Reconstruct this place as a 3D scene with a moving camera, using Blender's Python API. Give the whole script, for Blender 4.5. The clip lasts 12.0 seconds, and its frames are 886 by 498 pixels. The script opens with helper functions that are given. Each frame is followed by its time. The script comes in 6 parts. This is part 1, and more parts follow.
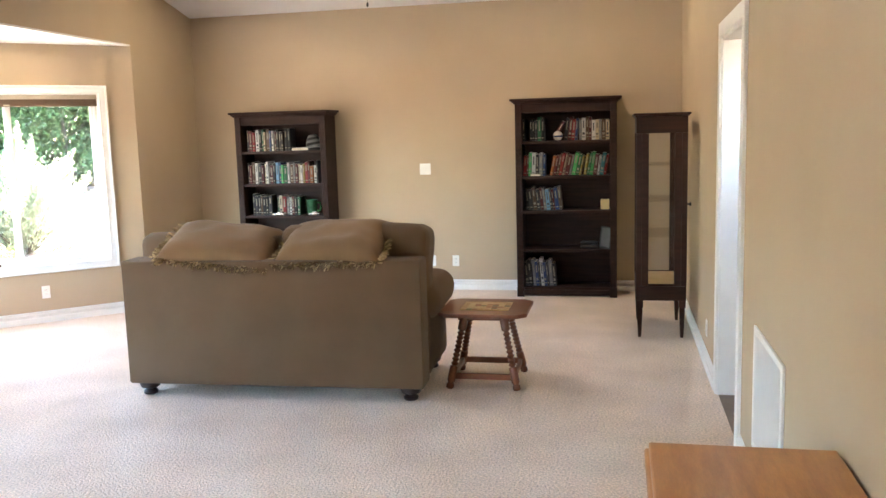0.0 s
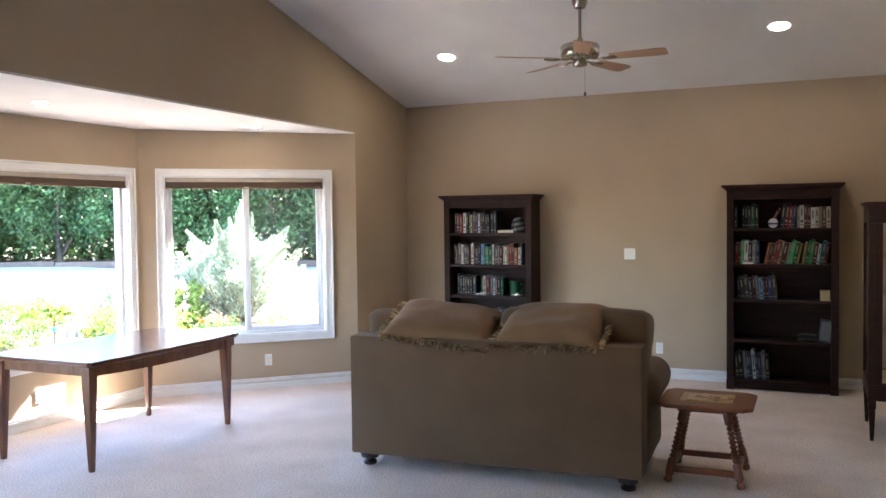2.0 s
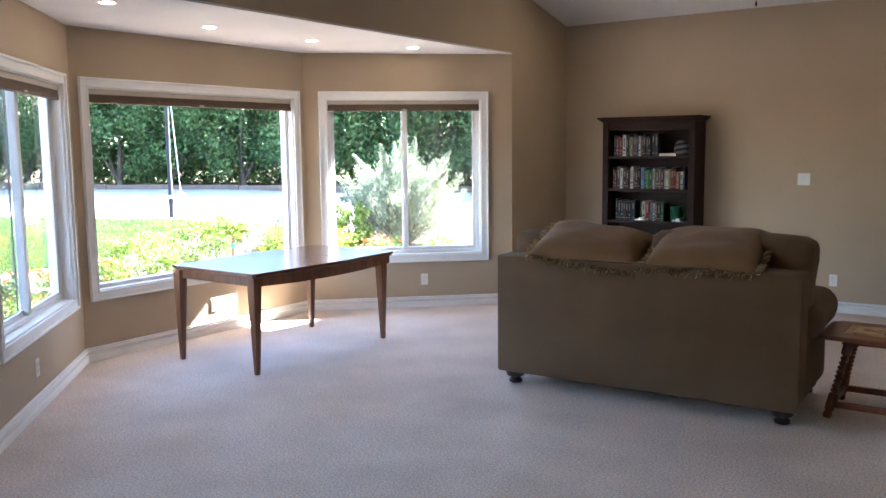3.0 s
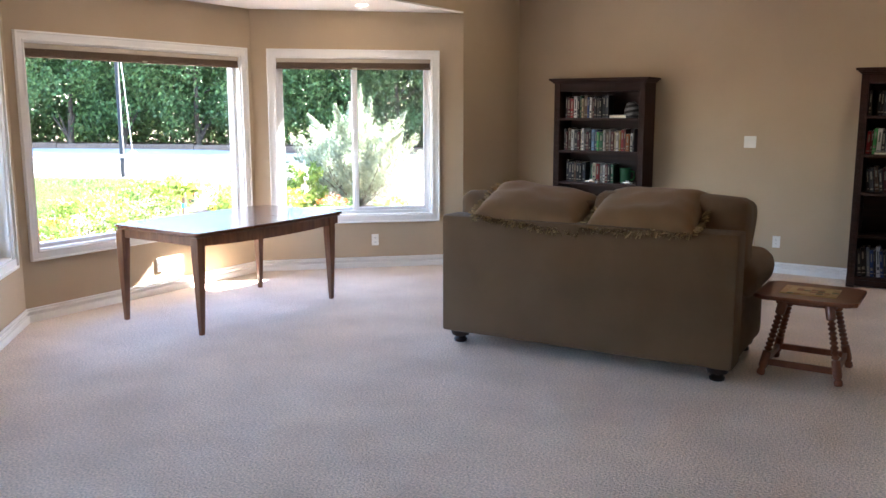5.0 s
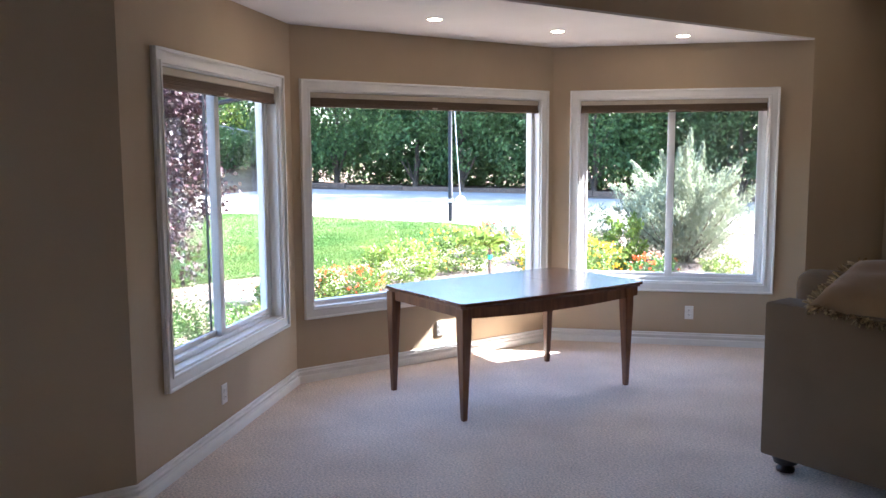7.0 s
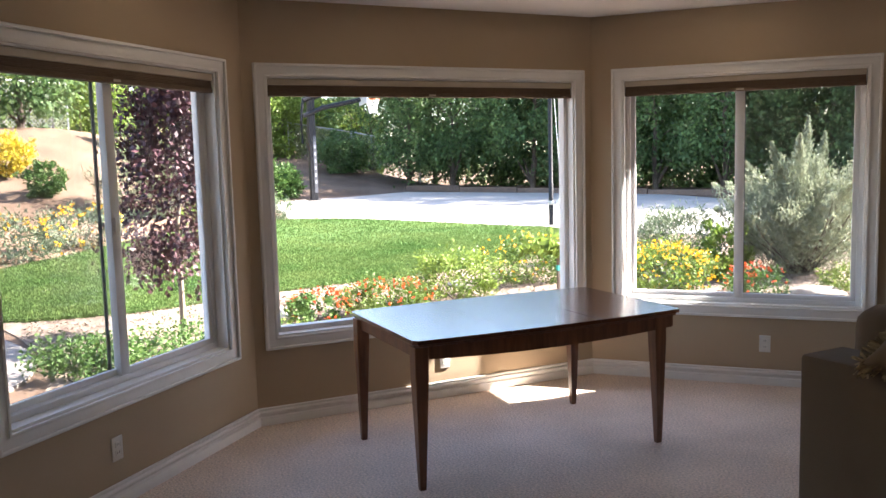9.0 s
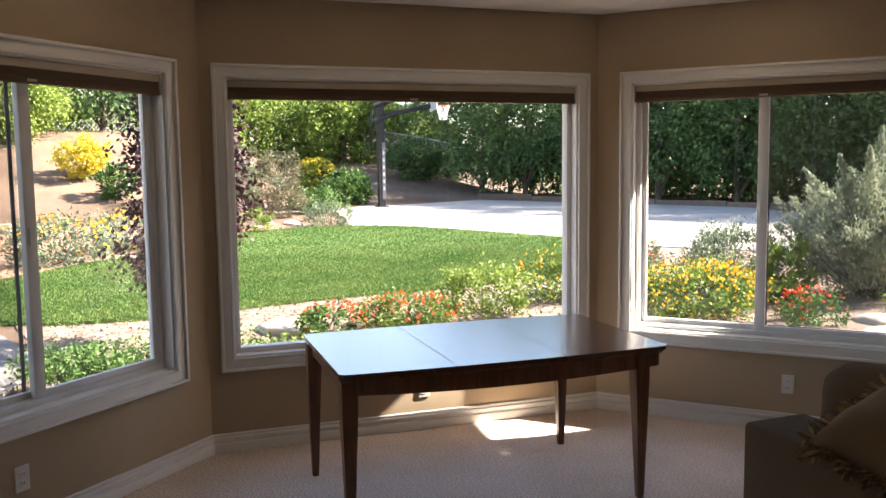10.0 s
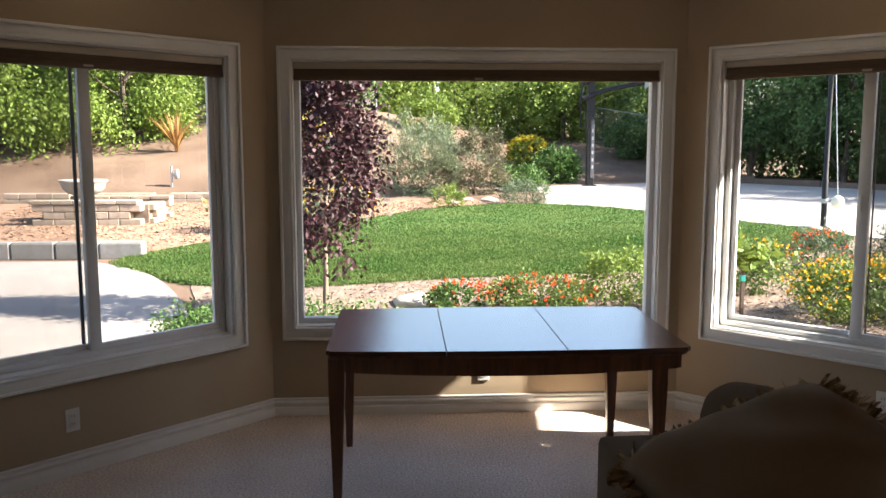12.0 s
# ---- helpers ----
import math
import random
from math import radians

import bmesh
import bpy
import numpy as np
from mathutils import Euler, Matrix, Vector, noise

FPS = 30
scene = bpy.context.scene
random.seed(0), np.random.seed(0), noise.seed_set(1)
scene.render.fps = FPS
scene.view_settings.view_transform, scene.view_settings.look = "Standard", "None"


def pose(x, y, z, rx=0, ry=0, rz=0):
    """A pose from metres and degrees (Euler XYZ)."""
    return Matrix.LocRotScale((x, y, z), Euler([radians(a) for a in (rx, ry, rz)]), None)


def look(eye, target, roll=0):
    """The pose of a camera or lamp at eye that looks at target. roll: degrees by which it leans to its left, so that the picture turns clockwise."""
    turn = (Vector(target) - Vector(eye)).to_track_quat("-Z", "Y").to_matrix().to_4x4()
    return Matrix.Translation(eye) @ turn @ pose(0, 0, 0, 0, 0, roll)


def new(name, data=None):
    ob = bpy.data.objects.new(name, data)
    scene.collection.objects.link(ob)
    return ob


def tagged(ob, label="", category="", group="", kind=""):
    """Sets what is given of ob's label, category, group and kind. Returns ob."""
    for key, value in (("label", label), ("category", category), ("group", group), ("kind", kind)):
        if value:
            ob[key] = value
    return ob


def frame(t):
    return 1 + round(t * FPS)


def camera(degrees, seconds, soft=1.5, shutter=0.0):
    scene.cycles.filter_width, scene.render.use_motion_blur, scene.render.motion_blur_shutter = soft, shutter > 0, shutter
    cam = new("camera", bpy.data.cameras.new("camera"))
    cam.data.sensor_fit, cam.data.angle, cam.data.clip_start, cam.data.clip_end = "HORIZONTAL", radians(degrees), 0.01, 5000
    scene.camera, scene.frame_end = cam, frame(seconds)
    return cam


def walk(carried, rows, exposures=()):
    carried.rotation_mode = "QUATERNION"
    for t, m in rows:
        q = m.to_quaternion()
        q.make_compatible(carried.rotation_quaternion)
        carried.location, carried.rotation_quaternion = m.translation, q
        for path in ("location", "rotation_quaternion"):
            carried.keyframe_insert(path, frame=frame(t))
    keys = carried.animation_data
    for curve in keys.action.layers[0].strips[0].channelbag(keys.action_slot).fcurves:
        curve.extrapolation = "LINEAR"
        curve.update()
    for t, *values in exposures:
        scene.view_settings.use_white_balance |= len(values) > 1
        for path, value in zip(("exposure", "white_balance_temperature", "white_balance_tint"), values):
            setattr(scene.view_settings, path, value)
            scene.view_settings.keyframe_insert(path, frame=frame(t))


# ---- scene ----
cam = camera(55.1, 12.0)
PATH = [
    (0, (4.573, -8.76, 1.658), (4.168, -6.82, 1.387), -1.6),
    (0.5, (4.472, -8.845, 1.688), (4.062, -6.893, 1.543), -1.1),
    (1, (4.362, -8.95, 1.696), (3.902, -7.007, 1.588), -1.3),
    (1.5, (4.341, -8.965, 1.697), (3.765, -7.051, 1.616), -1.0),
    (2, (4.323, -8.927, 1.689), (3.527, -7.094, 1.615), -0.7),
    (2.5, (4.386, -8.893, 1.674), (3.366, -7.176, 1.562), -0.2),
    (3, (4.432, -8.841, 1.632), (3.297, -7.212, 1.394), -0.6),
    (3.5, (4.49, -8.855, 1.61), (3.32, -7.275, 1.247), -1.5),
    (5.5, (4.529, -8.676, 1.626), (3.497, -6.993, 1.307), 0.2),
    (6, (4.392, -8.408, 1.639), (3.177, -6.845, 1.353), -0.7),
    (6.5, (4.193, -8.105, 1.651), (2.756, -6.736, 1.399), -1.1),
    (7, (4.018, -7.736, 1.669), (2.392, -6.595, 1.443), -0.3),
    (9, (3.532, -6.266, 1.614), (1.736, -5.413, 1.397), -1.5),
    (9.5, (3.377, -5.881, 1.627), (1.554, -5.085, 1.423), -0.9),
    (10, (3.342, -5.461, 1.62), (1.466, -4.797, 1.423), -0.7),
    (10.5, (3.229, -5.129, 1.609), (1.321, -4.576, 1.382), -1.1),
    (11, (3.161, -4.82, 1.622), (1.229, -4.365, 1.373), -0.5),
    (11.5, (3.261, -4.547, 1.632), (1.293, -4.313, 1.367), -0.2),
    (12, (3.499, -4.426, 1.635), (1.518, -4.304, 1.388), -0.0),
]
# the eye, the point looked at, the roll
walk(cam, [(t, look(eye, target, roll)) for t, eye, target, roll in PATH],
     exposures=[(0.0, 6.35, 6250, 10), (0.5, 6.15, 6050, 11), (1.0, 5.92, 5950, 11), (2.0, 5.4, 5550, 12), (3.0, 4.93, 5600, 13), (3.7, 4.98, 6050, 14), (5.5, 5.2, 5800, 14), (6.5, 4.58, 5650, 14), (7.2, 4.2, 5550, 16), (9.0, 3.42, 6400, 17), (10.0, 2.98, 6800, 16), (11.0, 2.68, 6700, 17), (12.0, 2.57, 6600, 13)])

# ---- light ----
SUN_TO = Vector((0.165, 1.0, 0.735)).normalized()
world = bpy.data.worlds.new("world")
scene.world = world
world.use_nodes = True
_wn = world.node_tree.nodes
sky = _wn.new("ShaderNodeTexSky")
sky.sky_type = "NISHITA"
sky.sun_disc = False
sky.sun_elevation = math.asin(SUN_TO.z)
sky.sun_rotation = math.atan2(SUN_TO.x, SUN_TO.y)
_wn["Background"].inputs["Strength"].default_value = 0.085
world.node_tree.links.new(sky.outputs[0], _wn["Background"].inputs["Color"])
sun = new("sun", bpy.data.lights.new("sun", "SUN"))
sun.data.energy, sun.data.angle, sun.data.color = 5.0, radians(0.53), (1.0, 0.94, 0.84)
sun.matrix_world = look((0, 0, 30), Vector((0, 0, 30)) - SUN_TO)


# ---- materials ----
def nodes_of(m):
    return m.node_tree.nodes, m.node_tree.links


def surface(name, a, b=None, rough=0.6, metal=0.0, scale=8.0, detail=6.0, bump=0.0, bump_scale=60.0, stretch=(1, 1, 1),
            contrast=(0.3, 0.7), fine=0.0, coat=0.0, sheen=0.0, spec=0.5, island=0.0, objrand=0.0, trans=0.0, rough2=None):
    """A surface with two scales of colour variation, gloss variation and fine relief."""
    m = bpy.data.materials.new(name)
    m.use_nodes = True
    n, l = nodes_of(m)
    p = n["Principled BSDF"]
    b = b or a
    tc = n.new("ShaderNodeTexCoord")
    mp = n.new("ShaderNodeMapping")
    mp.inputs["Scale"].default_value = stretch
    l.new(tc.outputs["Object"], mp.inputs["Vector"])
    no = n.new("ShaderNodeTexNoise")
    no.inputs["Scale"].default_value, no.inputs["Detail"].default_value = scale, detail
    l.new(mp.outputs[0], no.inputs["Vector"])
    ra = n.new("ShaderNodeValToRGB")
    ra.color_ramp.elements[0].position, ra.color_ramp.elements[1].position = contrast
    ra.color_ramp.elements[0].color, ra.color_ramp.elements[1].color = (*a, 1), (*b, 1)
    l.new(no.outputs["Fac"], ra.inputs[0])
    col = ra.outputs[0]

    def shade(fac_socket, amount, centre):
        nonlocal col
        mul = n.new("ShaderNodeMath")
        mul.operation = "MULTIPLY_ADD"
        mul.inputs[1].default_value, mul.inputs[2].default_value = amount, 1.0 - amount * centre
        l.new(fac_socket, mul.inputs[0])
        hs = n.new("ShaderNodeHueSaturation")
        l.new(mul.outputs[0], hs.inputs["Value"])
        l.new(col, hs.inputs["Color"])
        col = hs.outputs[0]

    if fine:
        nf = n.new("ShaderNodeTexNoise")
        nf.inputs["Scale"].default_value, nf.inputs["Detail"].default_value = bump_scale, 3
        l.new(mp.outputs[0], nf.inputs["Vector"])
        shade(nf.outputs["Fac"], fine, 0.5)
    if island:
        ge = n.new("ShaderNodeNewGeometry")
        shade(ge.outputs["Random Per Island"], island, 0.5)
    if objrand:
        oi = n.new("ShaderNodeObjectInfo")
        shade(oi.outputs["Random"], objrand, 0.5)
    l.new(col, p.inputs["Base Color"])
    p.inputs["Roughness"].default_value, p.inputs["Metallic"].default_value = rough, metal
    if rough2 is not None:
        mr = n.new("ShaderNodeMapRange")
        mr.inputs["To Min"].default_value, mr.inputs["To Max"].default_value = rough, rough2
        l.new(no.outputs["Fac"], mr.inputs["Value"])
        l.new(mr.outputs[0], p.inputs["Roughness"])
    p.inputs["Specular IOR Level"].default_value = spec
    p.inputs["Coat Weight"].default_value = coat
    p.inputs["Coat Roughness"].default_value = 0.12
    p.inputs["Sheen Weight"].default_value = sheen
    p.inputs["Transmission Weight"].default_value = 0.0
    if trans:
        p.inputs["Subsurface Weight"].default_value = 0.0
        tr = n.new("ShaderNodeBsdfTranslucent")
        l.new(col, tr.inputs["Color"])
        mx = n.new("ShaderNodeMixShader")
        mx.inputs[0].default_value = trans
        l.new(p.outputs[0], mx.inputs[1])
        l.new(tr.outputs[0], mx.inputs[2])
        l.new(mx.outputs[0], n["Material Output"].inputs["Surface"])
    if bump:
        nb = n.new("ShaderNodeTexNoise")
        nb.inputs["Scale"].default_value, nb.inputs["Detail"].default_value = bump_scale, 4
        l.new(mp.outputs[0], nb.inputs["Vector"])
        bp = n.new("ShaderNodeBump")
        bp.inputs["Strength"].default_value, bp.inputs["Distance"].default_value = bump, 0.01
        l.new(nb.outputs["Fac"], bp.inputs["Height"])
        l.new(bp.outputs[0], p.inputs["Normal"])
    return m


def wood(name, a, b, rough=0.35, coat=0.3, stretch=(1, 12, 12), objrand=0.15, scale=3.0, spec=0.5, bump=0.06):
    return surface(name, a, b, rough=rough, scale=scale, detail=8, stretch=stretch, bump=bump, bump_scale=25, coat=coat, fine=0.35,
                   contrast=(0.35, 0.68), objrand=objrand, rough2=min(1, rough + 0.15), spec=spec)


def glass_pane(name, tint=(1, 1, 1), gloss=1.0):
    m = bpy.data.materials.new(name)
    m.use_nodes = True
    n, l = nodes_of(m)
    n.remove(n["Principled BSDF"])
    t, g, f, mx = (n.new(k) for k in ("ShaderNodeBsdfTransparent", "ShaderNodeBsdfGlossy", "ShaderNodeLayerWeight", "ShaderNodeMixShader"))
    t.inputs[0].default_value = (*tint, 1)
    g.inputs["Roughness"].default_value = 0.02
    f.inputs["Blend"].default_value = 0.5
    pw = n.new("ShaderNodeMath")
    pw.operation = "POWER"
    pw.inputs[1].default_value = 5.0
    l.new(f.outputs["Facing"], pw.inputs[0])
    sc = n.new("ShaderNodeMath")
    sc.operation = "MULTIPLY_ADD"
    sc.inputs[1].default_value, sc.inputs[2].default_value = 0.6 * gloss, 0.025 * gloss
    l.new(pw.outputs[0], sc.inputs[0])
    l.new(sc.outputs[0], mx.inputs[0])
    l.new(t.outputs[0], mx.inputs[1])
    l.new(g.outputs[0], mx.inputs[2])
    l.new(mx.outputs[0], n["Material Output"].inputs["Surface"])
    return m


def insect_mesh(name, share):
    m = bpy.data.materials.new(name)
    m.use_nodes = True
    n, l = nodes_of(m)
    p = n["Principled BSDF"]
    p.inputs["Base Color"].default_value, p.inputs["Roughness"].default_value = (0.12, 0.12, 0.12, 1), 0.8
    t, mx = n.new("ShaderNodeBsdfTransparent"), n.new("ShaderNodeMixShader")
    mx.inputs[0].default_value = share
    l.new(t.outputs[0], mx.inputs[1])
    l.new(p.outputs[0], mx.inputs[2])
    l.new(mx.outputs[0], n["Material Output"].inputs["Surface"])
    return m


def glow(name, colour, strength):
    m = bpy.data.materials.new(name)
    m.use_nodes = True
    p = m.node_tree.nodes["Principled BSDF"]
    p.inputs["Base Color"].default_value = (*colour, 1)
    p.inputs["Emission Color"].default_value, p.inputs["Emission Strength"].default_value = (*colour, 1), strength
    return m


M_WALL = surface("tan_wall_paint", (0.43, 0.337, 0.226), (0.46, 0.362, 0.245), rough=0.75, scale=1.5, bump=0.12, bump_scale=140, fine=0.05, spec=0.25)
M_CEIL = surface("white_ceiling_paint", (0.74, 0.73, 0.71), (0.79, 0.78, 0.76), rough=0.85, scale=2, bump=0.25, bump_scale=90, fine=0.05, spec=0.2)
M_TRIM = surface("white_trim_paint", (0.78, 0.77, 0.74), (0.83, 0.82, 0.79), rough=0.4, scale=6, bump=0.03, bump_scale=50, fine=0.04)
M_VINYL = surface("white_vinyl", (0.72, 0.73, 0.73), (0.78, 0.78, 0.78), rough=0.35, scale=5, fine=0.05)
M_CARPET = surface("beige_cut_pile_carpet", (0.66, 0.535, 0.425), (0.79, 0.655, 0.535), rough=0.95, scale=2.2, detail=9, bump=1.0, bump_scale=82, fine=1.5,
                   contrast=(0.32, 0.68), sheen=0.25, spec=0.1)
M_GLASS = glass_pane("window_glass")
M_SCREEN = insect_mesh("insect_screen", 0.2)
M_SFRAME = surface("dark_grey_aluminium", (0.09, 0.086, 0.083), (0.12, 0.115, 0.11), rough=0.5, scale=8, fine=0.1)
M_BLIND = surface("brown_woven_shade", (0.10, 0.065, 0.04), (0.16, 0.11, 0.07), rough=0.8, scale=20, stretch=(1, 1, 30), fine=0.4, bump=0.3, bump_scale=40)
M_RAIL = surface("beige_head_rail", (0.42, 0.36, 0.28), (0.48, 0.42, 0.33), rough=0.5, scale=5, fine=0.1)
M_SOFA = surface("olive_brown_chenille", (0.122, 0.073, 0.038), (0.157, 0.095, 0.050), rough=0.9, scale=3, bump=0.5, bump_scale=260, fine=0.35, sheen=0.15, spec=0.1)
M_PILLOW = surface("tan_chenille", (0.175, 0.100, 0.045), (0.225, 0.130, 0.061), rough=0.9, scale=4, bump=0.2, bump_scale=420, fine=0.35, sheen=0.2, spec=0.1)
M_FRINGE = surface("gold_brown_fringe", (0.50, 0.36, 0.18), (0.20, 0.12, 0.055), rough=0.9, scale=60, fine=0.3, island=0.9)
M_ESPRESSO = wood("espresso_wood", (0.017, 0.006, 0.004), (0.033, 0.013, 0.008), rough=0.5, coat=0.0, spec=0.22)
M_CHERRY = wood("dark_cherry_wood", (0.024, 0.008, 0.005), (0.046, 0.016, 0.009), rough=0.42, coat=0.0, spec=0.3)
M_TABLE = surface("walnut_table_top", (0.095, 0.030, 0.014), (0.145, 0.048, 0.022), rough=0.26, coat=1.0, stretch=(14, 1.2, 14), scale=2.5, detail=8, fine=0.12, bump_scale=25, objrand=0.1, spec=0.6)
M_TABLE.node_tree.nodes["Principled BSDF"].inputs["Coat Roughness"].default_value = 0.2
M_TLEG = wood("walnut_legs", (0.13, 0.046, 0.017), (0.22, 0.088, 0.034), rough=0.3, coat=0.3, stretch=(14, 14, 1.2))
M_STOOL = wood("red_brown_maple", (0.13, 0.036, 0.013), (0.22, 0.066, 0.024), rough=0.3, coat=0.4, stretch=(2, 12, 2))
M_ORANGE = wood("honey_oak", (0.42, 0.165, 0.045), (0.56, 0.25, 0.08), rough=0.28, coat=0.4, stretch=(10, 1.5, 10), objrand=0.06)
M_FOOT = wood("black_brown_bun_feet", (0.012, 0.006, 0.005), (0.03, 0.014, 0.01), rough=0.25, coat=0.4)
M_NICKEL = surface("brushed_nickel", (0.36, 0.33, 0.29), (0.46, 0.43, 0.38), rough=0.22, metal=1.0, scale=30, stretch=(1, 1, 10), fine=0.1)
M_BLADE = wood("maple_fan_blade", (0.42, 0.25, 0.15), (0.52, 0.33, 0.21), rough=0.45, coat=0.1, stretch=(1.5, 12, 12))
M_BLACK = surface("black_plastic", (0.012, 0.012, 0.013), (0.02, 0.02, 0.02), rough=0.35, scale=10, fine=0.1)
M_PLATE = surface("white_plastic_plate", (0.76, 0.75, 0.70), (0.80, 0.79, 0.75), rough=0.35, scale=9, fine=0.03)
M_BRASS = surface("pale_wood_base", (0.45, 0.33, 0.14), (0.55, 0.42, 0.2), rough=0.4, scale=10, fine=0.2)
M_PAPER = surface("book_pages", (0.62, 0.56, 0.44), (0.70, 0.64, 0.52), rough=0.9, scale=4, stretch=(1, 1, 60), fine=0.2)
M_HALLF = surface("brown_tile_floor", (0.16, 0.10, 0.06), (0.24, 0.16, 0.10), rough=0.45, scale=5, fine=0.2)
M_CREAM = surface("cream_hall_paint", (0.66, 0.58, 0.46), (0.70, 0.62, 0.5), rough=0.7, scale=2, fine=0.04)
M_CANLIT = glow("lit_lamp_face", (1.0, 0.80, 0.56), 4.2)
# outdoors
M_MULCH = surface("bark_mulch", (0.14, 0.102, 0.078), (0.26, 0.205, 0.158), rough=0.95, scale=5, detail=10, bump=1.0, bump_scale=25, fine=0.7, contrast=(0.3, 0.7), spec=0.15)
M_SOIL = surface("dry_earth_and_bark", (0.105, 0.07, 0.048), (0.185, 0.13, 0.092), rough=0.97, scale=0.6, detail=12, bump=1.0, bump_scale=9, fine=0.5, contrast=(0.3, 0.7), spec=0.1)
M_CHIP = surface("bark_chips", (0.14, 0.10, 0.075), (0.28, 0.22, 0.165), rough=0.95, scale=9, island=0.8, spec=0.1)
M_CHIPBED = surface("orange_wood_chip_bed", (0.19, 0.115, 0.075), (0.33, 0.225, 0.155), rough=0.95, scale=5, detail=10, bump=1.0, bump_scale=25, fine=0.7, contrast=(0.3, 0.7), spec=0.15)
M_WOODCHIP = surface("orange_wood_chips", (0.20, 0.12, 0.075), (0.36, 0.24, 0.16), rough=0.95, scale=9, island=0.6, spec=0.1)
M_TURF = surface("turf", (0.050, 0.102, 0.028), (0.084, 0.140, 0.042), rough=0.95, scale=2.2, detail=9, bump=0.8, bump_scale=70, fine=0.6, contrast=(0.3, 0.7), spec=0.1)
M_BLADES = surface("grass_blades", (0.046, 0.098, 0.022), (0.110, 0.155, 0.046), rough=0.8, scale=0.8, detail=8, island=0.3, trans=0.3, spec=0.08)
M_CONC = surface("pale_concrete", (0.30, 0.28, 0.25), (0.37, 0.35, 0.315), rough=0.9, scale=1.2, detail=10, bump=0.2, bump_scale=80, fine=0.15, spec=0.2)
M_DRIVE = surface("tan_grey_concrete", (0.235, 0.21, 0.185), (0.30, 0.27, 0.24), rough=0.9, scale=1.2, detail=10, bump=0.2, bump_scale=80, fine=0.15, spec=0.2)
M_BLOCK = surface("tan_split_block", (0.27, 0.215, 0.16), (0.38, 0.315, 0.245), rough=0.95, scale=9, bump=0.7, bump_scale=40, fine=0.3, objrand=0.35, spec=0.15)
M_KERB = surface("grey_kerb_block", (0.18, 0.175, 0.16), (0.25, 0.24, 0.225), rough=0.95, scale=9, bump=0.5, bump_scale=40, fine=0.3, objrand=0.2, spec=0.15)
M_STONE = surface("pale_garden_stone", (0.36, 0.31, 0.24), (0.48, 0.43, 0.35), rough=0.95, scale=6, bump=0.6, bump_scale=20, fine=0.25)
M_BARK = surface("grey_brown_bark", (0.05, 0.037, 0.027), (0.10, 0.078, 0.058), rough=0.95, scale=14, stretch=(1, 1, 0.2), bump=0.8, bump_scale=30, fine=0.4)
M_PALEBARK = surface("pale_bark", (0.16, 0.125, 0.095), (0.25, 0.205, 0.155), rough=0.9, scale=14, stretch=(1, 1, 0.3), bump=0.5, bump_scale=30, fine=0.3)
M_POLE = surface("black_painted_steel", (0.012, 0.012, 0.013), (0.02, 0.02, 0.022), rough=0.55, scale=8, fine=0.2, spec=0.25)
M_GREYPAD = surface("dark_pole_panel", (0.07, 0.07, 0.075), (0.10, 0.10, 0.11), rough=0.5, scale=8, fine=0.1)
M_MARK = surface("worn_pale_print", (0.30, 0.30, 0.31), (0.40, 0.40, 0.41), rough=0.6, scale=20, fine=0.2)
M_BOARD = surface("white_backboard", (0.72, 0.74, 0.76), (0.78, 0.8, 0.82), rough=0.2, scale=3, fine=0.03)
M_RIM = surface("orange_red_steel", (0.55, 0.08, 0.02), (0.6, 0.1, 0.03), rough=0.4)
M_BALL = surface("cream_leather", (0.70, 0.65, 0.52), (0.78, 0.73, 0.6), rough=0.6, scale=12, fine=0.1, bump=0.1)
M_STEEL = surface("galvanised_steel", (0.35, 0.36, 0.36), (0.45, 0.46, 0.46), rough=0.45, metal=0.7, scale=12, fine=0.2)
M_TIMBER = surface("weathered_timber", (0.10, 0.068, 0.048), (0.17, 0.12, 0.088), rough=0.9, scale=5, stretch=(1, 12, 12), bump=0.4, fine=0.4, objrand=0.3)
M_STUCCO = surface("exterior_stucco", (0.45, 0.38, 0.29), (0.52, 0.44, 0.34), rough=0.95, scale=2, bump=0.6, bump_scale=60, fine=0.1)
M_ROOF = surface("brown_shingle", (0.10, 0.08, 0.065), (0.17, 0.14, 0.115), rough=0.95, scale=7, bump=0.6, bump_scale=30, fine=0.3)
M_TEAL = surface("teal_tape", (0.03, 0.38, 0.33), (0.04, 0.45, 0.38), rough=0.5)


def leafy(name, a, b, trans=0.3, island=0.9, rough=0.55):
    return surface(name, a, b, rough=rough, scale=0.9, island=island, trans=trans, spec=0.3)


L_TREE = leafy("dark_green_tree_leaf", (0.058, 0.115, 0.040), (0.130, 0.205, 0.070), trans=0.42, island=1.1)
L_HEDGE = leafy("bright_green_hedge_leaf", (0.125, 0.190, 0.032), (0.205, 0.285, 0.058), island=0.75, trans=0.42)
L_PURPLE = leafy("dark_purple_leaf", (0.030, 0.012, 0.015), (0.070, 0.028, 0.033), trans=0.10)
L_SILVER = leafy("silver_green_needle", (0.20, 0.235, 0.15), (0.33, 0.365, 0.245), trans=0.3, island=0.5)
L_GREY = leafy("grey_green_leaf", (0.08, 0.115, 0.065), (0.15, 0.19, 0.11))
L_SAGE = leafy("sage_green_leaf", (0.13, 0.165, 0.095), (0.22, 0.26, 0.155), trans=0.3, island=0.6)
L_LIME = leafy("lime_green_leaf", (0.115, 0.18, 0.028), (0.20, 0.265, 0.055), trans=0.35)
